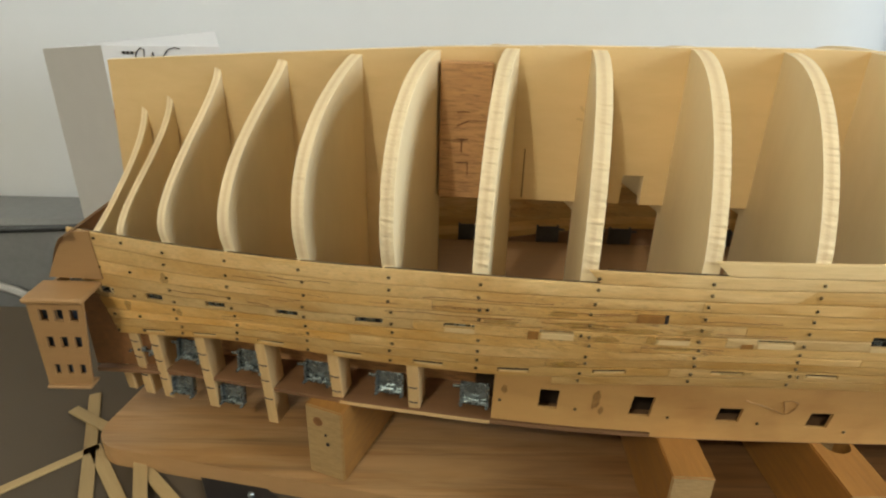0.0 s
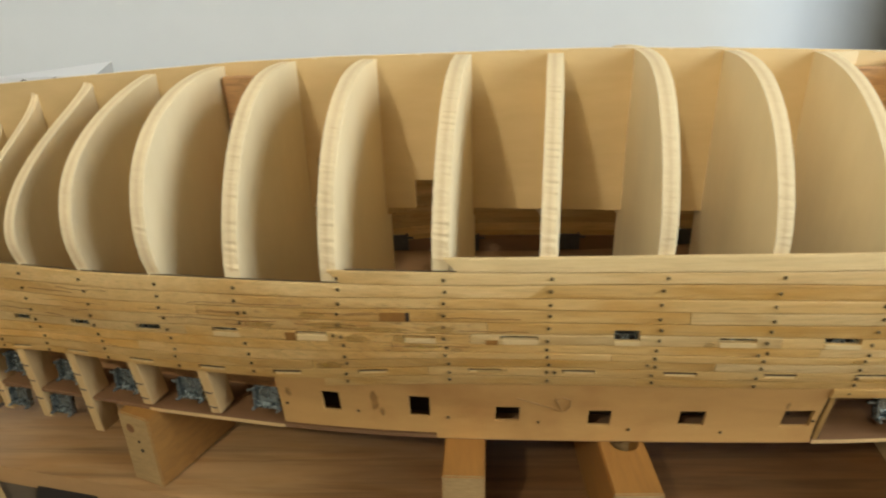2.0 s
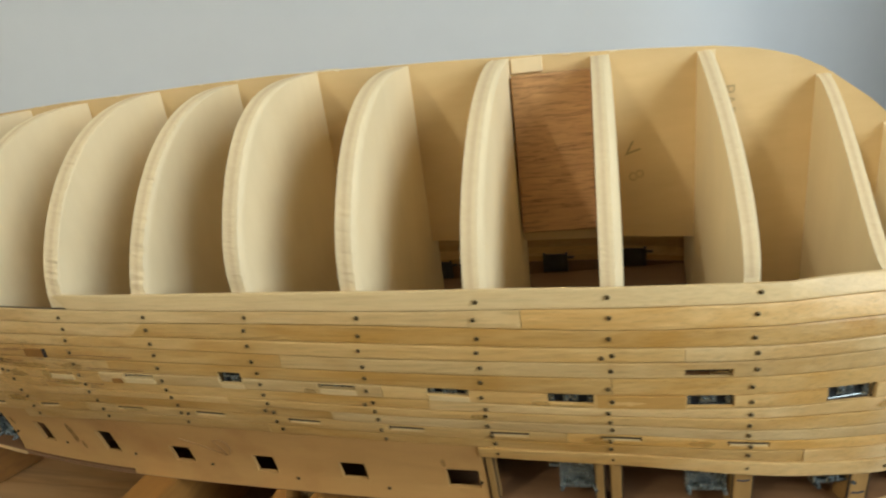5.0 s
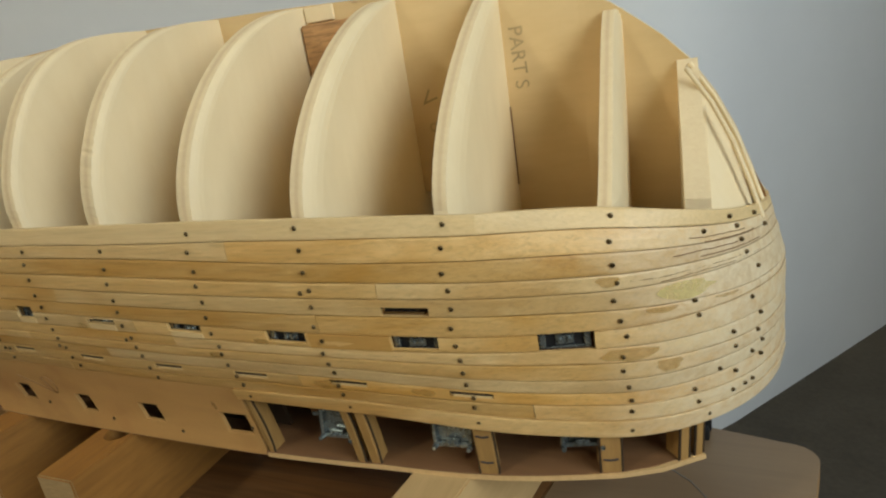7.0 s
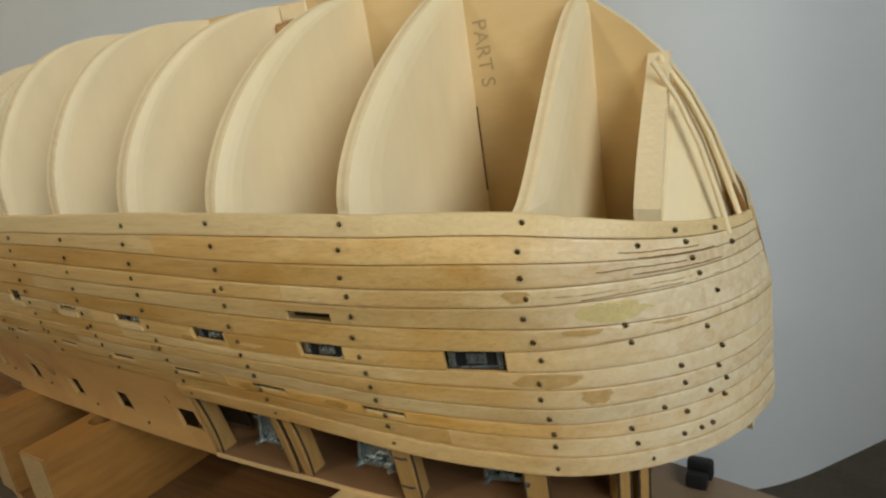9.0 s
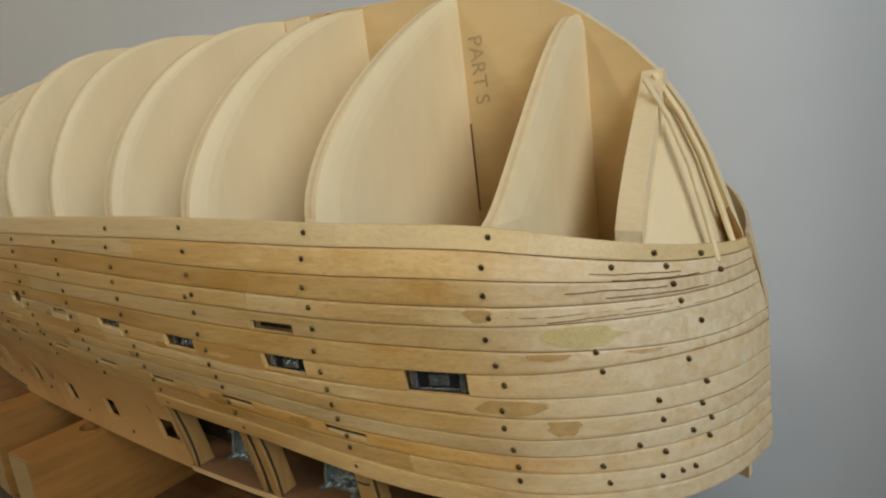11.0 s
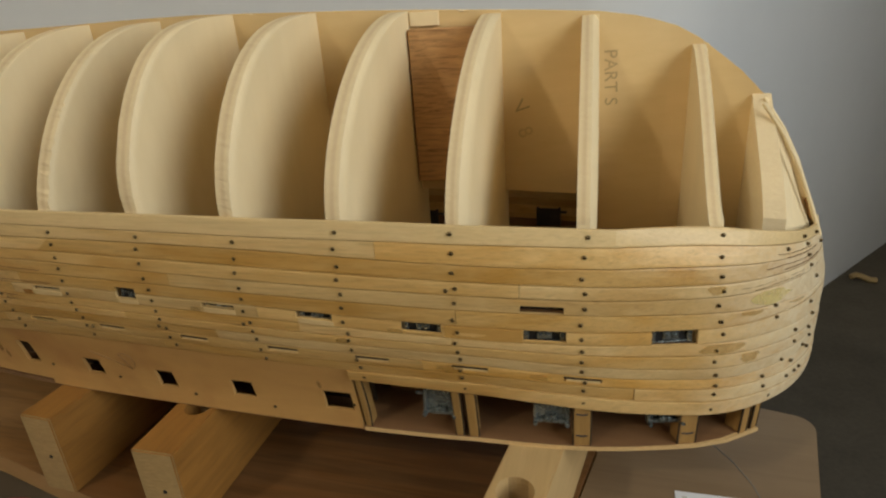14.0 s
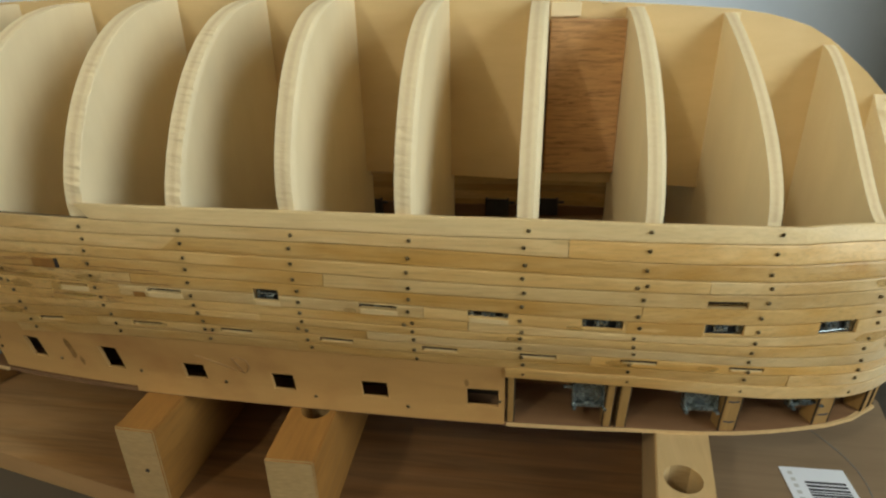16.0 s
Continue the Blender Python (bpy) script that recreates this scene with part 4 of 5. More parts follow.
def side_panel():
    """A bent sheet: grid with every hole's edges in it, so that the openings go through."""
    x0, x1 = -0.0100, 0.2870
    xs = sorted({x0, x1, 0.0200, 0.0800, *[a for p in PANEL_PORTS for a in p], *np.linspace(x0, x1, 26)})
    rows = sorted({0.0970, 0.1005, *[z for p in PORT_Z for z in p], 0.1400})
    top = len(rows) - 1

    def place(i, j, back):
        s = arc_at(xs[i])
        z = rows[j] if j < top else seam(12 if xs[i] > 0.021 else 11, s) + 0.003
        return skin(s, z, -0.0023 if back else -0.0003)

    def solid(i, j):
        if not (0 <= i < len(xs) - 1 and 0 <= j < top):
            return False
        xm, zm = (xs[i] + xs[i + 1]) / 2, (rows[j] + rows[j + 1]) / 2
        if xm < 0.08 and zm < 0.1005:
            return False
        return not any(a < xm < b and c < zm < d for (a, b), (c, d) in zip(PANEL_PORTS, PORT_Z))
    verts, faces, index = [], [], {}

    def at(i, j, back):
        if (i, j, back) not in index:
            index[i, j, back] = len(verts)
            verts.append(place(i, j, back))
        return index[i, j, back]
    for i in range(len(xs) - 1):
        for j in range(top):
            if not solid(i, j):
                continue
            faces.append([at(i, j, 0), at(i + 1, j, 0), at(i + 1, j + 1, 0), at(i, j + 1, 0)])
            faces.append([at(i, j, 1), at(i, j + 1, 1), at(i + 1, j + 1, 1), at(i + 1, j, 1)])
            for di, dj, a, b in ((-1, 0, (i, j + 1), (i, j)), (1, 0, (i + 1, j), (i + 1, j + 1)), (0, -1, (i, j), (i + 1, j)), (0, 1, (i + 1, j + 1), (i, j + 1))):
                if not solid(i + di, j + dj):
                    faces.append([at(*b, 0), at(*a, 0), at(*a, 1), at(*b, 1)])
    return part("side_panel", mesh_of("side_panel", verts, faces, M_PANEL), None, hull, "plain plywood side panel with square ports")


side_panel()
for x, z in ((0.036, 0.1145), (0.087, 0.1130), (0.137, 0.1110), (0.187, 0.1060), (0.237, 0.1045), (0.2845, 0.1130), (-0.006, 0.1160)):
    part("pin", PIN, None, hull, at=skin(arc_at(x), z, 0.0001))


for x, z, w, h in ((0.0460, 0.1240, 0.0050, 0.0170), (0.0500, 0.1150, 0.0030, 0.0080), (0.2680, 0.1255, 0.0025, 0.0060), (-0.0040, 0.1255, 0.0040, 0.0080)):
    rng = random.Random(int(x * 1e4))
    bm = bmesh.new()
    rim = [bm.verts.new(skin(arc_at(x) + w * (0.35 + 0.2 * rng.random()) * math.cos(a), z + h * (0.35 + 0.2 * rng.random()) * math.sin(a), -0.0001)) for a in np.linspace(0, 2 * math.pi, 15)[:-1]]
    bm.faces.new(rim)
    part("stain", bm, M_SMEAR, hull, "brown smear on the plywood")


# pale strip let into the keel over the forward block, brown filler blocks on the keel between ribs
part("keel_strip", box_bm((0.3012, keel_y(0.308) - 0.0016, 0.2882), (0.3165, keel_y(0.308) + 0.0004, 0.2952), 0.0003, turn=5.5), M_RIB, hull, "pale wood strip")
part("filler_block", box_bm((-0.0425, keel_y(-0.028) - 0.0075, 0.2095), (-0.0130, keel_y(-0.028) - 0.0008, 0.2893), 0.0006, turn=-6.5), M_BROWN, hull, "reddish brown hardwood block")
part("filler_block", box_bm((0.3012, keel_y(0.320) - 0.0072, 0.2072), (0.3392, keel_y(0.320) - 0.0008, 0.2872), 0.0006, turn=5.5), M_BROWN, hull, "reddish brown hardwood block")


# cast metal gun mounts
def mount_mesh():
    bm = bmesh.new()
    box_bm((-0.0085, 0.000, -0.0065), (0.0085, 0.0012, 0.0065), 0.0003, bm=bm)
    box_bm((-0.0085, -0.0027, -0.0066), (-0.0070, 0.0016, 0.0066), 0.0003, bm=bm)
    box_bm((0.0070, -0.0027, -0.0066), (0.0085, 0.0016, 0.0066), 0.0003, bm=bm)
    box_bm((-0.0070, -0.0025, -0.0064), (0.0070, -0.0005, -0.0048), 0.0002, bm=bm)
    box_bm((-0.0028, -0.0032, -0.0060), (0.0028, -0.0008, -0.0030), 0.0003, bm=bm)
    box_bm((-0.0130, -0.0012, 0.0028), (-0.0075, 0.0004, 0.0044), 0.0003, bm=bm)
    for sx in (-1, 1):
        bmesh.ops.create_cone(bm, cap_ends=True, segments=8, radius1=0.0013, radius2=0.0009, depth=0.0035, matrix=Matrix.Translation((sx * 0.0075, -0.0035, -0.0062)) @ Matrix.Rotation(radians(90), 4, "X"))
        bmesh.ops.create_cone(bm, cap_ends=True, segments=8, radius1=0.0008, radius2=0.0008, depth=0.003, matrix=Matrix.Translation((sx * 0.0013, -0.0028, -0.0045)) @ Matrix.Rotation(radians(90), 4, "X"))
    me = bpy.data.meshes.new("gun_mount")
    bm.to_mesh(me)
    bm.free()
    me.materials.append(M_METAL)
    return me


MOUNT = mount_mesh()


def port_mesh():
    """The face of a mount as it shows inside a small port: a plate with a lip, two lugs and a twin socket."""
    bm = bmesh.new()
    box_bm((-0.0085, 0.0006, -0.0045), (0.0085, 0.0016, 0.0045), 0.0002, bm=bm)
    # back plate coloured black for the dark gaps around the mount
    for f in bm.faces:
        f.material_index = 1
    for sx in (-1, 1):
        box_bm((sx * 0.0072 - 0.0011, -0.0008, -0.0045), (sx * 0.0072 + 0.0011, 0.0008, 0.0045), 0.0003, bm=bm)
        bmesh.ops.create_cone(bm, cap_ends=True, segments=8, radius1=0.0008, radius2=0.0007, depth=0.0016, matrix=Matrix.Translation((sx * 0.0014, -0.0004, -0.0006)) @ Matrix.Rotation(radians(90), 4, "X"))
    box_bm((-0.0030, -0.0003, -0.0024), (0.0030, 0.0008, 0.0010), 0.0003, bm=bm)
    box_bm((-0.0060, -0.0002, 0.0016), (0.0060, 0.0008, 0.0024), 0.0002, bm=bm)
    box_bm((-0.0062, -0.0004, -0.0040), (0.0062, 0.0007, -0.0030), 0.0002, bm=bm)
    me = bpy.data.meshes.new("port_mount")
    bm.to_mesh(me)
    bm.free()
    me.materials.append(M_METAL)
    me.materials.append(M_BLACK)
    return me


PORT_MOUNT = port_mesh()


def mount(x, z, inset, tilt=0.0, size=1.0, mesh=None):
    s = arc_at(x)
    p = skin(s, z, -inset)
    q = skin(s + 0.004, z, -inset) - skin(s - 0.004, z, -inset)
    ob = part("gun_mount", mesh or MOUNT, None, hull, at=p)
    ob.rotation_euler = (radians(tilt), 0, math.atan2(q.y, q.x))
    ob.scale = (size, size, size)
    return ob


for x, w, k, v0, v1 in PORTS:
    if k == 6:
        s = arc_at(x)
        zt, zb = seam(6, s), seam(7, s)
        mount(x, zt + (zb - zt) * 0.45, 0.0032, 0, w / 0.0168, PORT_MOUNT)
for x in (-0.231, -0.198, -0.157, -0.114, -0.070, -0.0205):
    mount(x, 0.1150, 0.0045, -6, 1.0)
for x in (-0.208, -0.173):
    mount(x, 0.0850, 0.0045, -6, 0.95)
for x in (0.327, 0.382, 0.434):
    mount(x + 0.0022, 0.1165, 0.0065, -10, 1.0)


# far mounts get a darker metal copy for the shade inside the hull
SHADED_MOUNT = MOUNT.copy()
SHADED_MOUNT.materials.clear()
SHADED_MOUNT.materials.append(M_DARK_METAL)


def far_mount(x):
    ob = part("gun_mount", SHADED_MOUNT, None, hull, at=(x, far_y(x, 0.148, 0.008), 0.148))
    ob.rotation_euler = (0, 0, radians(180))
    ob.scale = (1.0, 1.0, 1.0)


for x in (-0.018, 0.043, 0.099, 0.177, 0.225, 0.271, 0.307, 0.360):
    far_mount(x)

# uprights in the open bays
def upright(x, w, ztop, zbot, lean=0.0, inset=0.0010, deep=0.006, mat=None):
    bm = bmesh.new()
    ring = []
    for z, dx in ((zbot, lean), (ztop, 0.0)):
        s = arc_at(x + dx)
        for so, o in ((-w / 2, -inset), (w / 2, -inset), (w / 2, -inset - deep), (-w / 2, -inset - deep)):
            ring.append(bm.verts.new(skin(s + so, z, o)))
    bm.faces.new(ring[:4][::-1])
    bm.faces.new(ring[4:])
    for i in range(4):
        j = (i + 1) % 4
        bm.faces.new((ring[i], ring[j], ring[4 + j], ring[4 + i]))
    bmesh.ops.recalc_face_normals(bm, faces=bm.faces[:])
    bmesh.ops.bevel(bm, geom=bm.edges[:], offset=0.0004, segments=1, affect="EDGES")
    return part("upright", bm, mat or M_UPRIGHT, hull)


def ticks(post, x, zs, lean, ztop, zbot):
    """Short dark pencil ticks across the face of an upright."""
    for z in zs:
        t = (ztop - z) / (ztop - zbot)
        a, b = arc_at(x), arc_at(x + lean)
        stroke("pencil_tick", [skin(a + d, ztop, -0.0010).lerp(skin(b + d, zbot, -0.0010), t) + Vector((0, -0.0001, h)) for d, h in ((-0.0030, 0.0006), (0.0, 0.0), (0.0026, 0.0004))], 0.00042, M_INK, post)


for x, zb, lean in ((-0.250, 0.076, 0.005), (-0.235, 0.075, 0.003), (-0.2200, 0.075, 0.002), (-0.1875, 0.0745, 0.002), (-0.1475, 0.070, 0.002), (-0.1025, 0.0995, 0.001), (-0.0560, 0.0995, 0.001)):
    zt = seam(11, arc_at(x)) + 0.004
    post = upright(x, 0.0068, zt, zb, lean, deep=0.015)
    if x > -0.24:
        ticks(post, x, [z for z in (0.1165, 0.1045, 0.0900) if z > zb + 0.004], lean, zt, zb)
upright(-0.0085, 0.0030, 0.132, 0.0975, inset=0.0030)
for x, w in ((0.2900, 0.003), (0.3385, 0.0035), (0.3455, 0.0045), (0.3980, 0.0078), (0.4450, 0.0078), (0.4700, 0.0040), (0.4750, 0.0036)):
    top = seam(13, arc_at(x)) + 0.004
    post = upright(x, w, top, 0.0975, deep=0.009, mat=M_BAY)
    if w > 0.007:
        ticks(post, x, (0.1045, 0.1180), 0.0, top, 0.0975)
    for side in (-1, 1):      # thin dark line down both edges of the post
        edge = arc_at(x) + side * (w / 2 + 0.0002)
        stroke("glue_seam", [skin(edge + 0.0003 * noise.noise((z * 400, x * 90, side)), z, -0.0013) for z in np.linspace(0.0985, top - 0.004, 9)], 0.00055, M_DARK_FILL, post)


def bay_edge(x0, x1):
    """The pale front edge of the deck along the open bays."""
    bm = bmesh.new()
    rings = []
    for x in np.linspace(x0, x1, 14):
        s = arc_at(x)
        rings.append([bm.verts.new(skin(s, z, o)) for z, o in ((0.0962, 0.0002), (0.0982, 0.0002), (0.0982, -0.0022), (0.0962, -0.0022))])
    for a, b in zip(rings, rings[1:]):
        for i in range(4):
            j = (i + 1) % 4
            bm.faces.new((a[i], b[i], b[j], a[j]))
    bm.faces.new(rings[0])
    bm.faces.new(rings[-1][::-1])
    bmesh.ops.recalc_face_normals(bm, faces=bm.faces[:])
    part("bay_edge", bm, M_UPRIGHT, hull, "pale thin strip along the deck edge")


bay_edge(0.2880, 0.4765)
bay_edge(-0.1000, -0.0105)

# backing sheets added behind the open bays and ports, dark for the unlit interior
for xa, xb, gap_in, mat in ((-0.245, -0.012, 0.034, M_BROWN), (-0.018, 0.286, 0.022, M_DARK_FILL), (0.290, 0.468, 0.034, M_KNOT)):
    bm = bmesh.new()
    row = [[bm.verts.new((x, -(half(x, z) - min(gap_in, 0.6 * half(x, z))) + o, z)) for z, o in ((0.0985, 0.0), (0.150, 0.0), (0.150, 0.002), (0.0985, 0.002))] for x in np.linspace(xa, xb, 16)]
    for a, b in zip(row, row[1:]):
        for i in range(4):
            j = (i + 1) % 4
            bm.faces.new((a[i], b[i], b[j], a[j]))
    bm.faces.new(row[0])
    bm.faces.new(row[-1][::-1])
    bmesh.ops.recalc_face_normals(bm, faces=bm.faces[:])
    part("inner_wall", bm, mat, hull, "dark backing added for the unlit hull interior")

# assumed lower deck inside the hull, added to keep light out of the bays
xs_in = list(np.linspace(-0.235, 0.462, 40))
inside = [(x, -(half(x, 0.137) - 0.0045)) for x in xs_in] + [(x, far_y(x, 0.137, 0.0045)) for x in xs_in[::-1]]
part("lower_deck", prism(inside, 0.002, "lower_deck", M_LOWER, "z", 0.1385), M_LOWER, hull, "assumed reddish plywood lower deck")

# plain sheet added below the far planks to keep stray light out
xs_far = list(np.linspace(-0.250, 0.470, 40))
bm = bmesh.new()
far = [[bm.verts.new((x, far_y(x, z, o), z)) for z, o in ((0.0985, 0.002), (seam(11, arc_at(x)) + 0.003, 0.002), (seam(11, arc_at(x)) + 0.003, 0.004), (0.0985, 0.004))] for x in xs_far]
for a, b in zip(far, far[1:]):
    for i in range(4):
        j = (i + 1) % 4
        bm.faces.new((a[i], b[i], b[j], a[j]))
bmesh.ops.recalc_face_normals(bm, faces=bm.faces[:])
part("side_panel", bm, M_DECK, hull, "reddish sheet added to close the far side to light")

# stern: lower shelf, counter and quarter gallery
part("stern_shelf", prism([(-0.262, -0.030), (-0.205, -0.034), (-0.205, 0.110), (-0.262, 0.105)], 0.0025, "stern_shelf", M_DECK, "z", 0.0935), M_DECK, hull)


def gallery():
    """Quarter gallery: a plate with nine window openings, dark panes behind, a roof and a moulded foot."""
    X0, X1, Z0, Z1, yf = -0.2790, -0.2465, 0.0965, 0.1570, -0.052
    wins = []
    for r, (za, zb) in enumerate(((0.1440, 0.1525), (0.1245, 0.1330), (0.1045, 0.1120))):
        for c in range(3):
            xa = -0.2735 + c * 0.0090 + r * 0.0008
            wins.append((xa, xa + 0.0056 - 0.0007 * r, za, zb))
    cx = sorted({X0, X1, *[w[0] for w in wins], *[w[1] for w in wins]})
    cz = sorted({Z0, Z1, *[w[2] for w in wins], *[w[3] for w in wins]})
    bm = bmesh.new()
    cells = {}
    for i in range(len(cx) - 1):
        for j in range(len(cz) - 1):
            xm, zm = (cx[i] + cx[i + 1]) / 2, (cz[j] + cz[j + 1]) / 2
            cells[i, j] = not any(a < xm < b and c < zm < d for a, b, c, d in wins)

    def pt(i, j, back):
        x, z = cx[i], cz[j]
        t = (z - Z0) / (Z1 - Z0)
        x += -(1 - t) * 0.0035 - (1 - t) * 0.006 * (x - X0) / (X1 - X0)
        return (x, yf + 0.004 * (1 - t) + (0.002 if back else 0), z)
    for (i, j), full in cells.items():
        if not full:
            continue
        for back in (0, 1):
            q = [pt(i, j, back), pt(i + 1, j, back), pt(i + 1, j + 1, back), pt(i, j + 1, back)]
            bm.faces.new([bm.verts.new(p) for p in (q if not back else q[::-1])])
        for di, dj, a, b in ((-1, 0, (i, j), (i, j + 1)), (1, 0, (i + 1, j), (i + 1, j + 1)), (0, -1, (i, j), (i + 1, j)), (0, 1, (i, j + 1), (i + 1, j + 1))):
            if not cells.get((i + di, j + dj), False):
                bm.faces.new([bm.verts.new(p) for p in (pt(*a, 0), pt(*b, 0), pt(*b, 1), pt(*a, 1))])
    bmesh.ops.remove_doubles(bm, verts=bm.verts[:], dist=0.00001)
    bmesh.ops.recalc_face_normals(bm, faces=bm.faces[:])
    g = part("quarter_gallery", bm, M_GALLERY, hull, "plywood quarter gallery with nine small windows")
    for a, b, c, d in wins:
        off = -(1 - ((c + d) / 2 - Z0) / (Z1 - Z0)) * (0.0035 + 0.006 * ((a + b) / 2 - X0) / (X1 - X0))
        part("pane", box_bm((a - 0.001 + off, yf + 0.0058, c - 0.001), (b + 0.001 + off, yf + 0.0065, d + 0.001)), M_GLASSY, g)
    part("roof", box_bm((X0 - 0.002, yf - 0.002, Z1), (X1 + 0.001, -0.030, Z1 + 0.0035), 0.0010), M_GALLERY, g)
    part("foot", box_bm((X0 - 0.004, yf + 0.0015, Z0 - 0.0022), (X1 - 0.009, yf + 0.012, Z0), 0.0006), M_GALLERY, g)
    part("end_wall", box_bm((X0 + 0.0005, yf + 0.007, Z0 + 0.002), (X0 + 0.0025, -0.012, Z1)), M_GALLERY, g)
    # counter sweeping up from the gallery roof to the rail
    bm = bmesh.new()
    rows = []
    for t in np.linspace(0, 1, 9):
        x = -0.2760 + 0.022 * t
        z = 0.1640 + 0.030 * math.sin(t * math.pi / 2)
        rows.append((x, z))
    vs = [[bm.verts.new((x, y, z)) for y in (-0.040 + 0.012 * (1 - i / 8), 0.105)] for i, (x, z) in enumerate(rows)]
    for a, b in zip(vs, vs[1:]):
        bm.faces.new((a[0], a[1], b[1], b[0]))
    bmesh.ops.solidify(bm, geom=bm.faces[:], thickness=0.0018)
    part("counter", bm, M_GALLERY, hull, "curved plywood counter at the stern")
    # plywood cheek closing the side of the counter
    cheek = [(x + 0.0015, z) for x, z in rows] + [(-0.245, 0.194), (-0.243, 0.163)]
    part("cheek", prism(cheek, 0.002, "cheek", M_GALLERY, "y", -0.033), M_GALLERY, hull)


gallery()
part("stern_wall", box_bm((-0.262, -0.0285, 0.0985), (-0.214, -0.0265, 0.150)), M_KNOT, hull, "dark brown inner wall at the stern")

# bow filler pieces by the stem
def bow_filler():
    # upright strip, the foremost rib
    bm = bmesh.new()
    rows = []
    for t in np.linspace(0, 1, 15):
        z = 0.150 + 0.098 * t
        q = 1.0 if z < 0.198 else max(0.0, 1 - ((z - 0.198) / 0.0485) ** 1.25)
        for sub, (x0, x1, y0, k) in enumerate(((0.4698, 0.4735, 0.0105, 0.0427), (0.4780, 0.4829, 0.0090, 0.0423))):
            rows.append(bm.verts.new((x0 + (x1 - x0) * q, y0 - k * q, z)))
        rows.append(bm.verts.new((0.4780, 0.0120, z)))
        rows.append(bm.verts.new((0.4698, 0.0130, z)))
    for i in range(14):
        a, b = rows[4 * i:4 * i + 4], rows[4 * i + 4:4 * i + 8]
        for j in range(4):
            bm.faces.new((a[j], a[(j + 1) % 4], b[(j + 1) % 4], b[j]))
    bm.faces.new(rows[:4][::-1])
    bm.faces.new(rows[-4:])
    bmesh.ops.recalc_face_normals(bm, faces=bm.faces[:])
    part("bow_strip", bm, M_RIB_EDGE, hull, "pale wooden strip by the stem")
    # shaped filler block between it and the stem
    bm = bmesh.new()
    rings = []
    for x, top, w in ((0.4788, 0.2390, 0.0440), (0.4836, 0.2345, 0.0425), (0.4880, 0.2260, 0.0370), (0.4925, 0.2165, 0.0295), (0.4960, 0.2060, 0.0235), (0.4985, 0.1975, 0.0185)):
        ring = []
        for z in np.linspace(0.170, top, 9):
            t = max(0.0, (z - 0.188) / max(0.002, top - 0.188))
            ring.append(bm.verts.new((x - 0.0030 * t, keel_y(x) - 0.001 - w * (1 - t ** 1.25), z)))
        rings.append(ring)
    for r0, r1 in zip(rings, rings[1:]):
        for j in range(8):
            bm.faces.new((r0[j], r1[j], r1[j + 1], r0[j + 1]))
    for ring in (rings[0], rings[-1]):
        back = [bm.verts.new((v.co.x, keel_y(v.co.x) - 0.0005, v.co.z)) for v in ring]
        for j in range(8):
            bm.faces.new((ring[j], ring[j + 1], back[j + 1], back[j]))
    bmesh.ops.recalc_face_normals(bm, faces=bm.faces[:])
    part("bow_block", bm, M_RIB, hull, "pale sanded filler block at the bow")
    for off, dy in ((0.0008, -0.0025), (0.0022, -0.0085)):
        line = [(0.4755, 0.2472), (0.4850, 0.2333), (0.4925, 0.2185), (0.4985, 0.2025), (0.5030, 0.1890)]
        stroke("bow_batten", [(x - off * 0.8, keel_y(x) + dy * (1 + 1.6 * k / 4), z - off) for k, (x, z) in enumerate(line)], 0.0010, M_RIB, hull, "thin bent batten along the stem")
    part("stem_piece", prism([(0.4995, 0.200), (0.5030, 0.192), (0.5046, 0.186), (0.5028, 0.182), (0.4980, 0.197)], 0.004, "stem_piece", M_PINE, "y", -0.001), M_PINE, hull)


bow_filler()

# pencil marks on the wood
def facing(x, y, z, roll=0):
    return Matrix.Translation((x, y, z)) @ Matrix.Rotation(radians(90), 4, "X") @ Matrix.Rotation(radians(roll), 4, "Z")


text_mesh("pencil_mark", "16", 0.0125, M_PENCIL, hull, facing(0.0440, keel_y(0.042) - 0.0012, 0.2545, 80))
text_mesh("pencil_mark", "PART S", 0.0090, M_PENCIL, hull, facing(0.3990, keel_y(0.400) - 0.0010, 0.2720, -88))
text_mesh("pencil_mark", "V", 0.0110, M_PENCIL, hull, facing(0.3520, keel_y(0.357) - 0.0010, 0.2450, -50))
text_mesh("pencil_mark", "8", 0.0110, M_PENCIL, hull, facing(0.3550, keel_y(0.359) - 0.0010, 0.2330, -70))


def on_panel(pts):
    return [skin(arc_at(x), z, 0.0) for x, z in pts]


stroke("pencil_mark", on_panel([(0.1246, 0.1300), (0.136, 0.1255), (0.1495, 0.1190), (0.1473, 0.1255), (0.1450, 0.1300), (0.1489, 0.1312), (0.1532, 0.1290), (0.1534, 0.1240), (0.1508, 0.1195)]), 0.00025, M_GALLERY, hull)
for a, b in (((-0.033, 0.262), (-0.026, 0.262)), ((-0.033, 0.254), (-0.026, 0.257)), ((-0.033, 0.246), (-0.026, 0.246)), ((-0.030, 0.238), (-0.030, 0.246)), ((-0.033, 0.232), (-0.026, 0.232)), ((-0.026, 0.224), (-0.026, 0.232))):
    stroke("pencil_mark", [(a[0], keel_y(-0.028) - 0.0078, a[1]), (b[0], keel_y(-0.028) - 0.0078, b[1])], 0.00035, M_KNOT, hull)
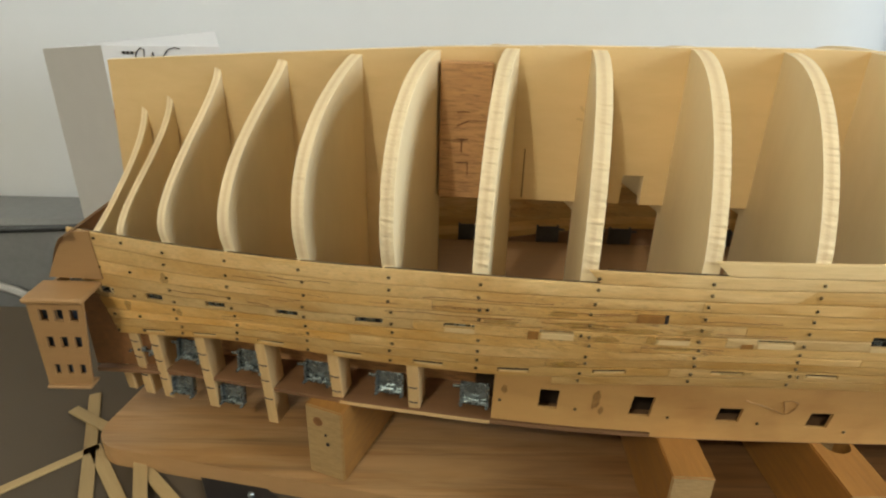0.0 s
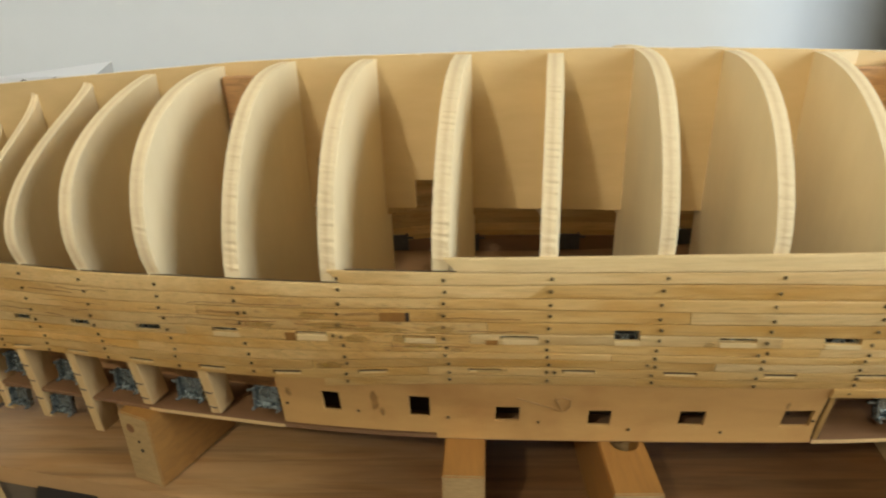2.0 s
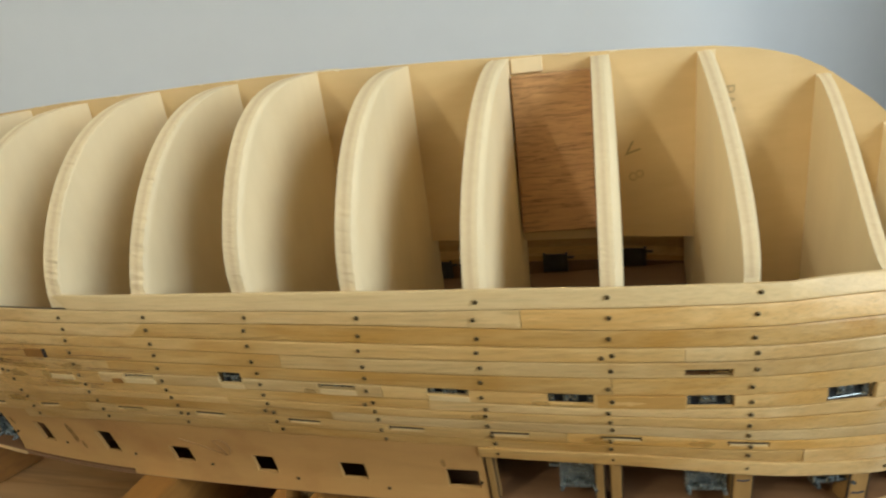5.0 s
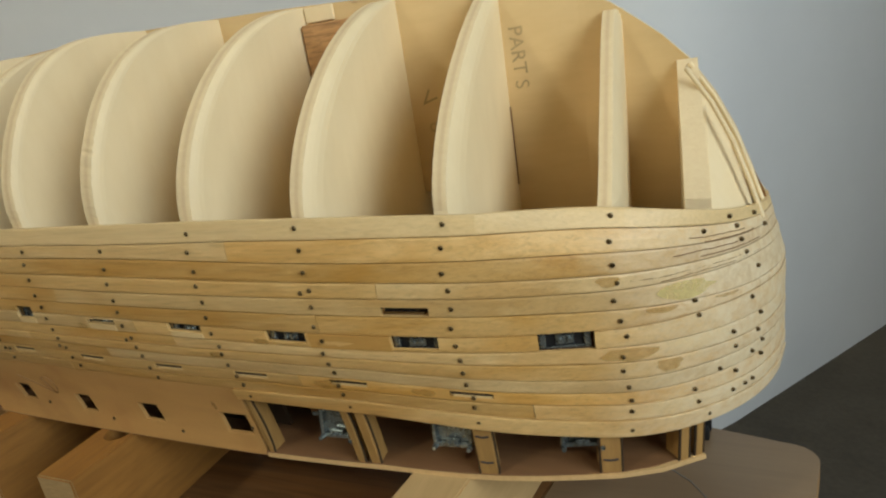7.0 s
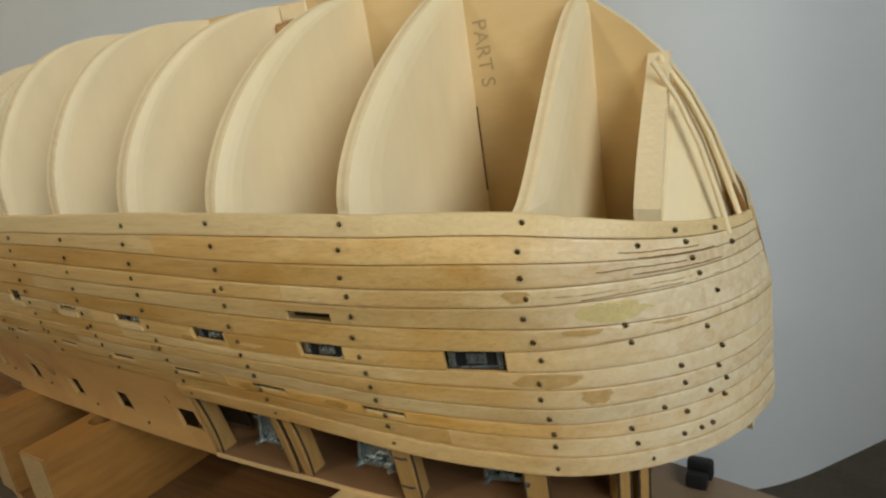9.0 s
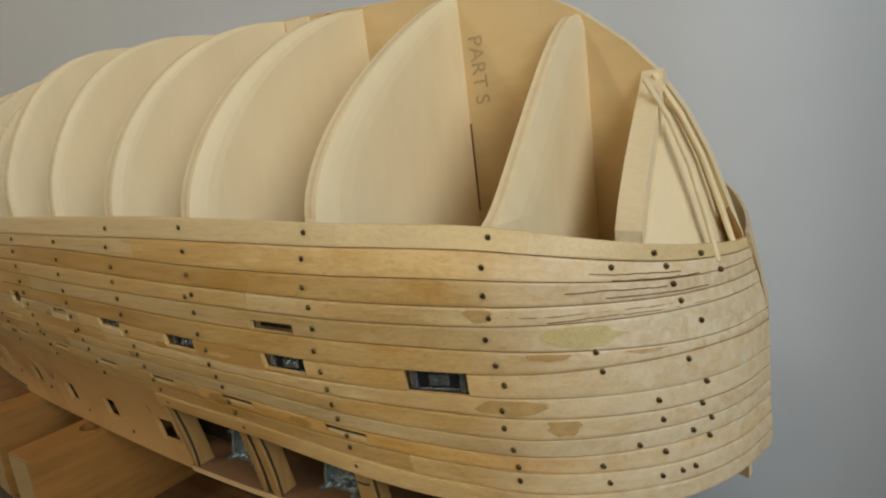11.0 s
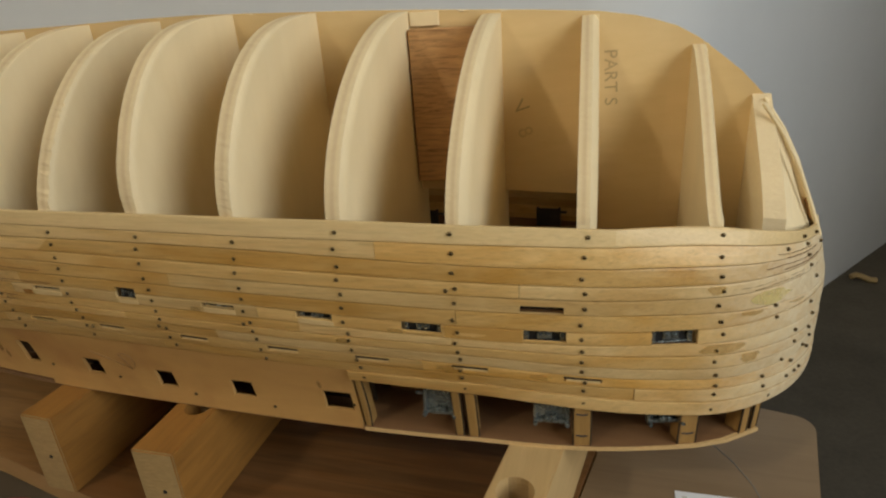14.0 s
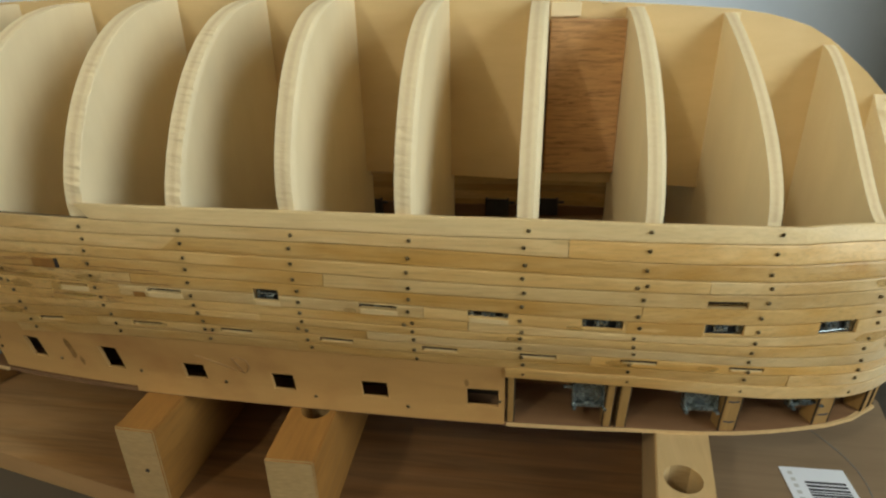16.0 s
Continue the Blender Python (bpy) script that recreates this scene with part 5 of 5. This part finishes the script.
# joint line in the keel sheet and a bracket of dark glue
for jx, za, zb, wide in ((0.3958, 0.1990, 0.2365, 0.0007), (0.0078, 0.2095, 0.2400, 0.0006), (0.1015, 0.2085, 0.2390, 0.0004), (0.2945, 0.2040, 0.2420, 0.0013), (0.3470, 0.2005, 0.2410, 0.0009), (0.3925, 0.1965, 0.2300, 0.0006)):
    part("joint_line", box_bm((jx, keel_y(jx) - 0.0006, za), (jx + wide, keel_y(jx), zb)), M_KNOT, hull)

# ---------------- on the table ----------------
def strip(p, q, w, th, z, label):
    d = Vector((q[0] - p[0], q[1] - p[1], 0))
    a = math.degrees(math.atan2(d.y, d.x))
    ob = part("wood_strip", box_bm((-d.length / 2, -w / 2, 0), (d.length / 2, w / 2, th), 0.0003), M_STRIP, at=((p[0] + q[0]) / 2, (p[1] + q[1]) / 2, z))
    ob.rotation_euler = (0, 0, radians(a))
    return tagged(ob, label, "wood strip", "loose wood strips")


T = TABLE_Z
strip((-0.306, 0.026), (-0.255, -0.090), 0.0085, 0.0016, T + 0.0002, "pale loose planking strip on the table")
strip((-0.312, 0.006), (-0.215, -0.048), 0.0080, 0.0016, T + 0.0020, "pale loose planking strip lying across another")
strip((-0.279, -0.030), (-0.224, -0.095), 0.0085, 0.0016, T + 0.0002, "pale loose planking strip on the table")
strip((-0.246, -0.030), (-0.216, -0.100), 0.0085, 0.0016, T + 0.0038, "pale loose planking strip resting on others")
strip((-0.238, -0.048), (-0.175, -0.105), 0.0080, 0.0016, T + 0.0020, "pale loose planking strip near the board")
strip((-0.340, -0.090), (-0.275, -0.030), 0.0065, 0.0016, T + 0.0002, "darker loose planking strip on the table")


def scraper():
    th = thing("scraper", (-0.165, -0.075, T), "dark steel tool blade lying beside the board", "tool")
    bm = prism([(-0.198, -0.052), (-0.150, -0.066), (-0.120, -0.090), (-0.135, -0.100), (-0.185, -0.075)], 0.0025, "blade", M_BLACK, "z", T)
    part("blade", bm, M_BLACK, th)
    for i, (x, y) in enumerate(((-0.158, -0.0725), (-0.140, -0.082))):
        bm = bmesh.new()
        bmesh.ops.create_uvsphere(bm, u_segments=10, v_segments=6, radius=0.0022, matrix=Matrix.Translation((x, y, T + 0.003)))
        part("rivet", bm, M_METAL, th)


scraper()


def standing_box():
    """A white printed folder standing behind the hull, the shade of its sides coloured in grey."""
    th = thing("folder", (-0.28, 0.20, T), "white folder with a handwritten title standing behind the hull", "folder")
    v = [(-0.328, 0.182), (-0.229, 0.182), (-0.262, 0.272), (-0.412, 0.238)]
    tops = [0.2680, 0.2690, 0.2710, 0.2560]
    bm = bmesh.new()
    lo = [bm.verts.new((x, y, T)) for x, y in v]
    hi = [bm.verts.new((x, y, z)) for (x, y), z in zip(v, tops)]
    bm.faces.new(lo[::-1])
    bm.faces.new(hi)
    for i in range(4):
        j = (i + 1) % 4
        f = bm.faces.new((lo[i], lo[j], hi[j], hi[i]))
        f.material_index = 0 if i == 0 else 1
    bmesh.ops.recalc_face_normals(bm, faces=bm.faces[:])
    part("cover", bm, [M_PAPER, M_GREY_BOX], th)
    part("red_band", box_bm((-0.3278, 0.1812, 0.170), (-0.3235, 0.1817, 0.214)), M_RED, th)
    # looping handwritten title
    def wr(u, w):
        return (-0.301 + u, 0.1813, 0.2530 + w + u * 0.03)
    stroke("title", [wr(*p) for p in ((0.0, 0.004), (0.002, 0.010), (0.006, 0.0135), (0.009, 0.012), (0.008, 0.006), (0.006, -0.002), (0.009, -0.003), (0.013, 0.003), (0.016, 0.010), (0.0165, 0.004),
                                       (0.019, -0.001), (0.024, 0.006), (0.029, 0.012), (0.035, 0.0135), (0.039, 0.0125))], 0.0005, M_INK, th)
    stroke("title", [wr(*p) for p in ((0.031, 0.0), (0.034, 0.003), (0.037, 0.002), (0.036, -0.003))], 0.0005, M_INK, th)
    for i in range(3):
        part("caption_bar", box_bm((-0.311 + i * 0.0035, 0.1812, 0.2615), (-0.3085 + i * 0.0035, 0.1818, 0.2637)), M_INK, th)


standing_box()


def barcode():
    th = thing("barcode_label", (*on_board(0.46, 0.04), BOARD_Z), "white paper label with a printed barcode stuck on the board", "label")
    m = Matrix.Translation((0.446, -0.0445, BOARD_Z)) @ Matrix.Rotation(radians(1.5), 4, "Z")

    def flat(x0, x1, y0, y1, z0, z1, name, mat, lab=""):
        bm = box_bm((x0, y0, z0), (x1, y1, z1))
        bm.transform(m)
        part(name, bm, mat, th, lab)
    flat(0, 0.0355, -0.055, 0, 0.0002, 0.0004, "paper", M_PAPER)
    rng = random.Random(5)
    y = -0.0105
    while y > -0.050:
        h = rng.choice((0.0006, 0.0010, 0.0016))
        flat(0.0105, 0.0325, y - h, y, 0.0004, 0.00048, "bar", M_INK)
        y -= h + rng.choice((0.0007, 0.0011))
    for i in range(9):
        flat(0.0035, 0.0060, -0.006 - i * 0.0048, -0.0035 - i * 0.0048, 0.0004, 0.00048, "print_mark", M_GREY_BOX)


barcode()


def pencil_arc():
    pts = [(0.4480, 0.0110), (0.4600, 0.0055), (0.4713, -0.0032), (0.4780, -0.0125), (0.4830, -0.0221), (0.4875, -0.0320), (0.4899, -0.0420), (0.4905, -0.0540), (0.4890, -0.0660)]
    ob = stroke("pencil_arc", [(x, y, BOARD_Z + 0.0001) for x, y in pts], 0.00028, M_CHAIR, None)
    tagged(ob, "curved pencil line drawn on the building board", "pencil line")


pencil_arc()
scrap = part("paper_scrap", box_bm((-0.008, -0.0008, 0.0), (0.008, 0.0008, 0.020), 0.0003), M_PAPER, at=(0.209, -0.022, BOARD_Z))
tagged(scrap, "small white card scrap standing under the hull", "card")


def clip():
    th = thing("black_clip", (0.476, 0.040, BOARD_Z), "black plastic spring clip lying behind the bow", "clip")
    for x0, x1, y, top in ((0.4700, 0.4800, 0.0310, 0.0070), (0.4690, 0.4810, 0.0395, 0.0095)):
        part("jaw", box_bm((x0, y, BOARD_Z + 0.0002), (x1, y + 0.0065, BOARD_Z + top), 0.002, seg=2), M_BLACK, th)


clip()


def red_tool():
    th = thing("red_handle", (0.075, -0.175, BOARD_Z), "red plastic tool handle lying on the board", "tool")
    bm = bmesh.new()
    bmesh.ops.create_uvsphere(bm, u_segments=20, v_segments=10, radius=1.0, matrix=Matrix.Translation((0.093, -0.1470, BOARD_Z + 0.0080)) @ Matrix.Rotation(radians(10), 4, "Z") @ Matrix.Diagonal((0.024, 0.012, 0.0082, 1)))
    for f in bm.faces:
        f.smooth = True
    part("grip", bm, M_RED, th)


red_tool()


def floor_cord():
    ob = stroke("cable", [(0.808, 0.818, FLOOR_Z + 0.007), (0.816, 0.822, FLOOR_Z + 0.010), (0.826, 0.820, FLOOR_Z + 0.008), (0.836, 0.812, FLOOR_Z + 0.006), (0.846, 0.812, FLOOR_Z + 0.006)], 0.0055, M_STRIP, None)
    tagged(ob, "short pale cable end lying on the floor by the wall", "cable")


floor_cord()


def chair():
    """A grey upholstered chair back beyond the table, with piping along its edges and a pale strap."""
    th = thing("chair", (-0.72, 0.29, FLOOR_Z), "grey upholstered chair standing behind the table", "chair")
    part("backrest", box_bm((-1.02, 0.258, -0.08), (-0.42, 0.335, 0.074), 0.014, seg=3), M_CHAIR, th)
    part("seat", box_bm((-1.02, 0.165, -0.14), (-0.47, 0.335, -0.085), 0.014, seg=3), M_CHAIR, th)
    for x in (-1.0, -0.50):
        part("leg", box_bm((x, 0.18, FLOOR_Z), (x + 0.03, 0.21, -0.14), 0.003), M_BLACK, th)
        part("leg", box_bm((x, 0.29, FLOOR_Z), (x + 0.03, 0.32, -0.08), 0.003), M_BLACK, th)
    stroke("piping", [(-1.01, 0.256, 0.052), (-0.60, 0.256, 0.058), (-0.50, 0.256, 0.064), (-0.43, 0.256, 0.068)], 0.0035, M_DARK_METAL, th)
    stroke("strap", [(-0.545, 0.245, 0.004), (-0.515, 0.245, -0.006), (-0.492, 0.244, -0.016), (-0.488, 0.244, -0.080)], 0.005, M_GREY_BOX, th, "pale grey strap")


chair()
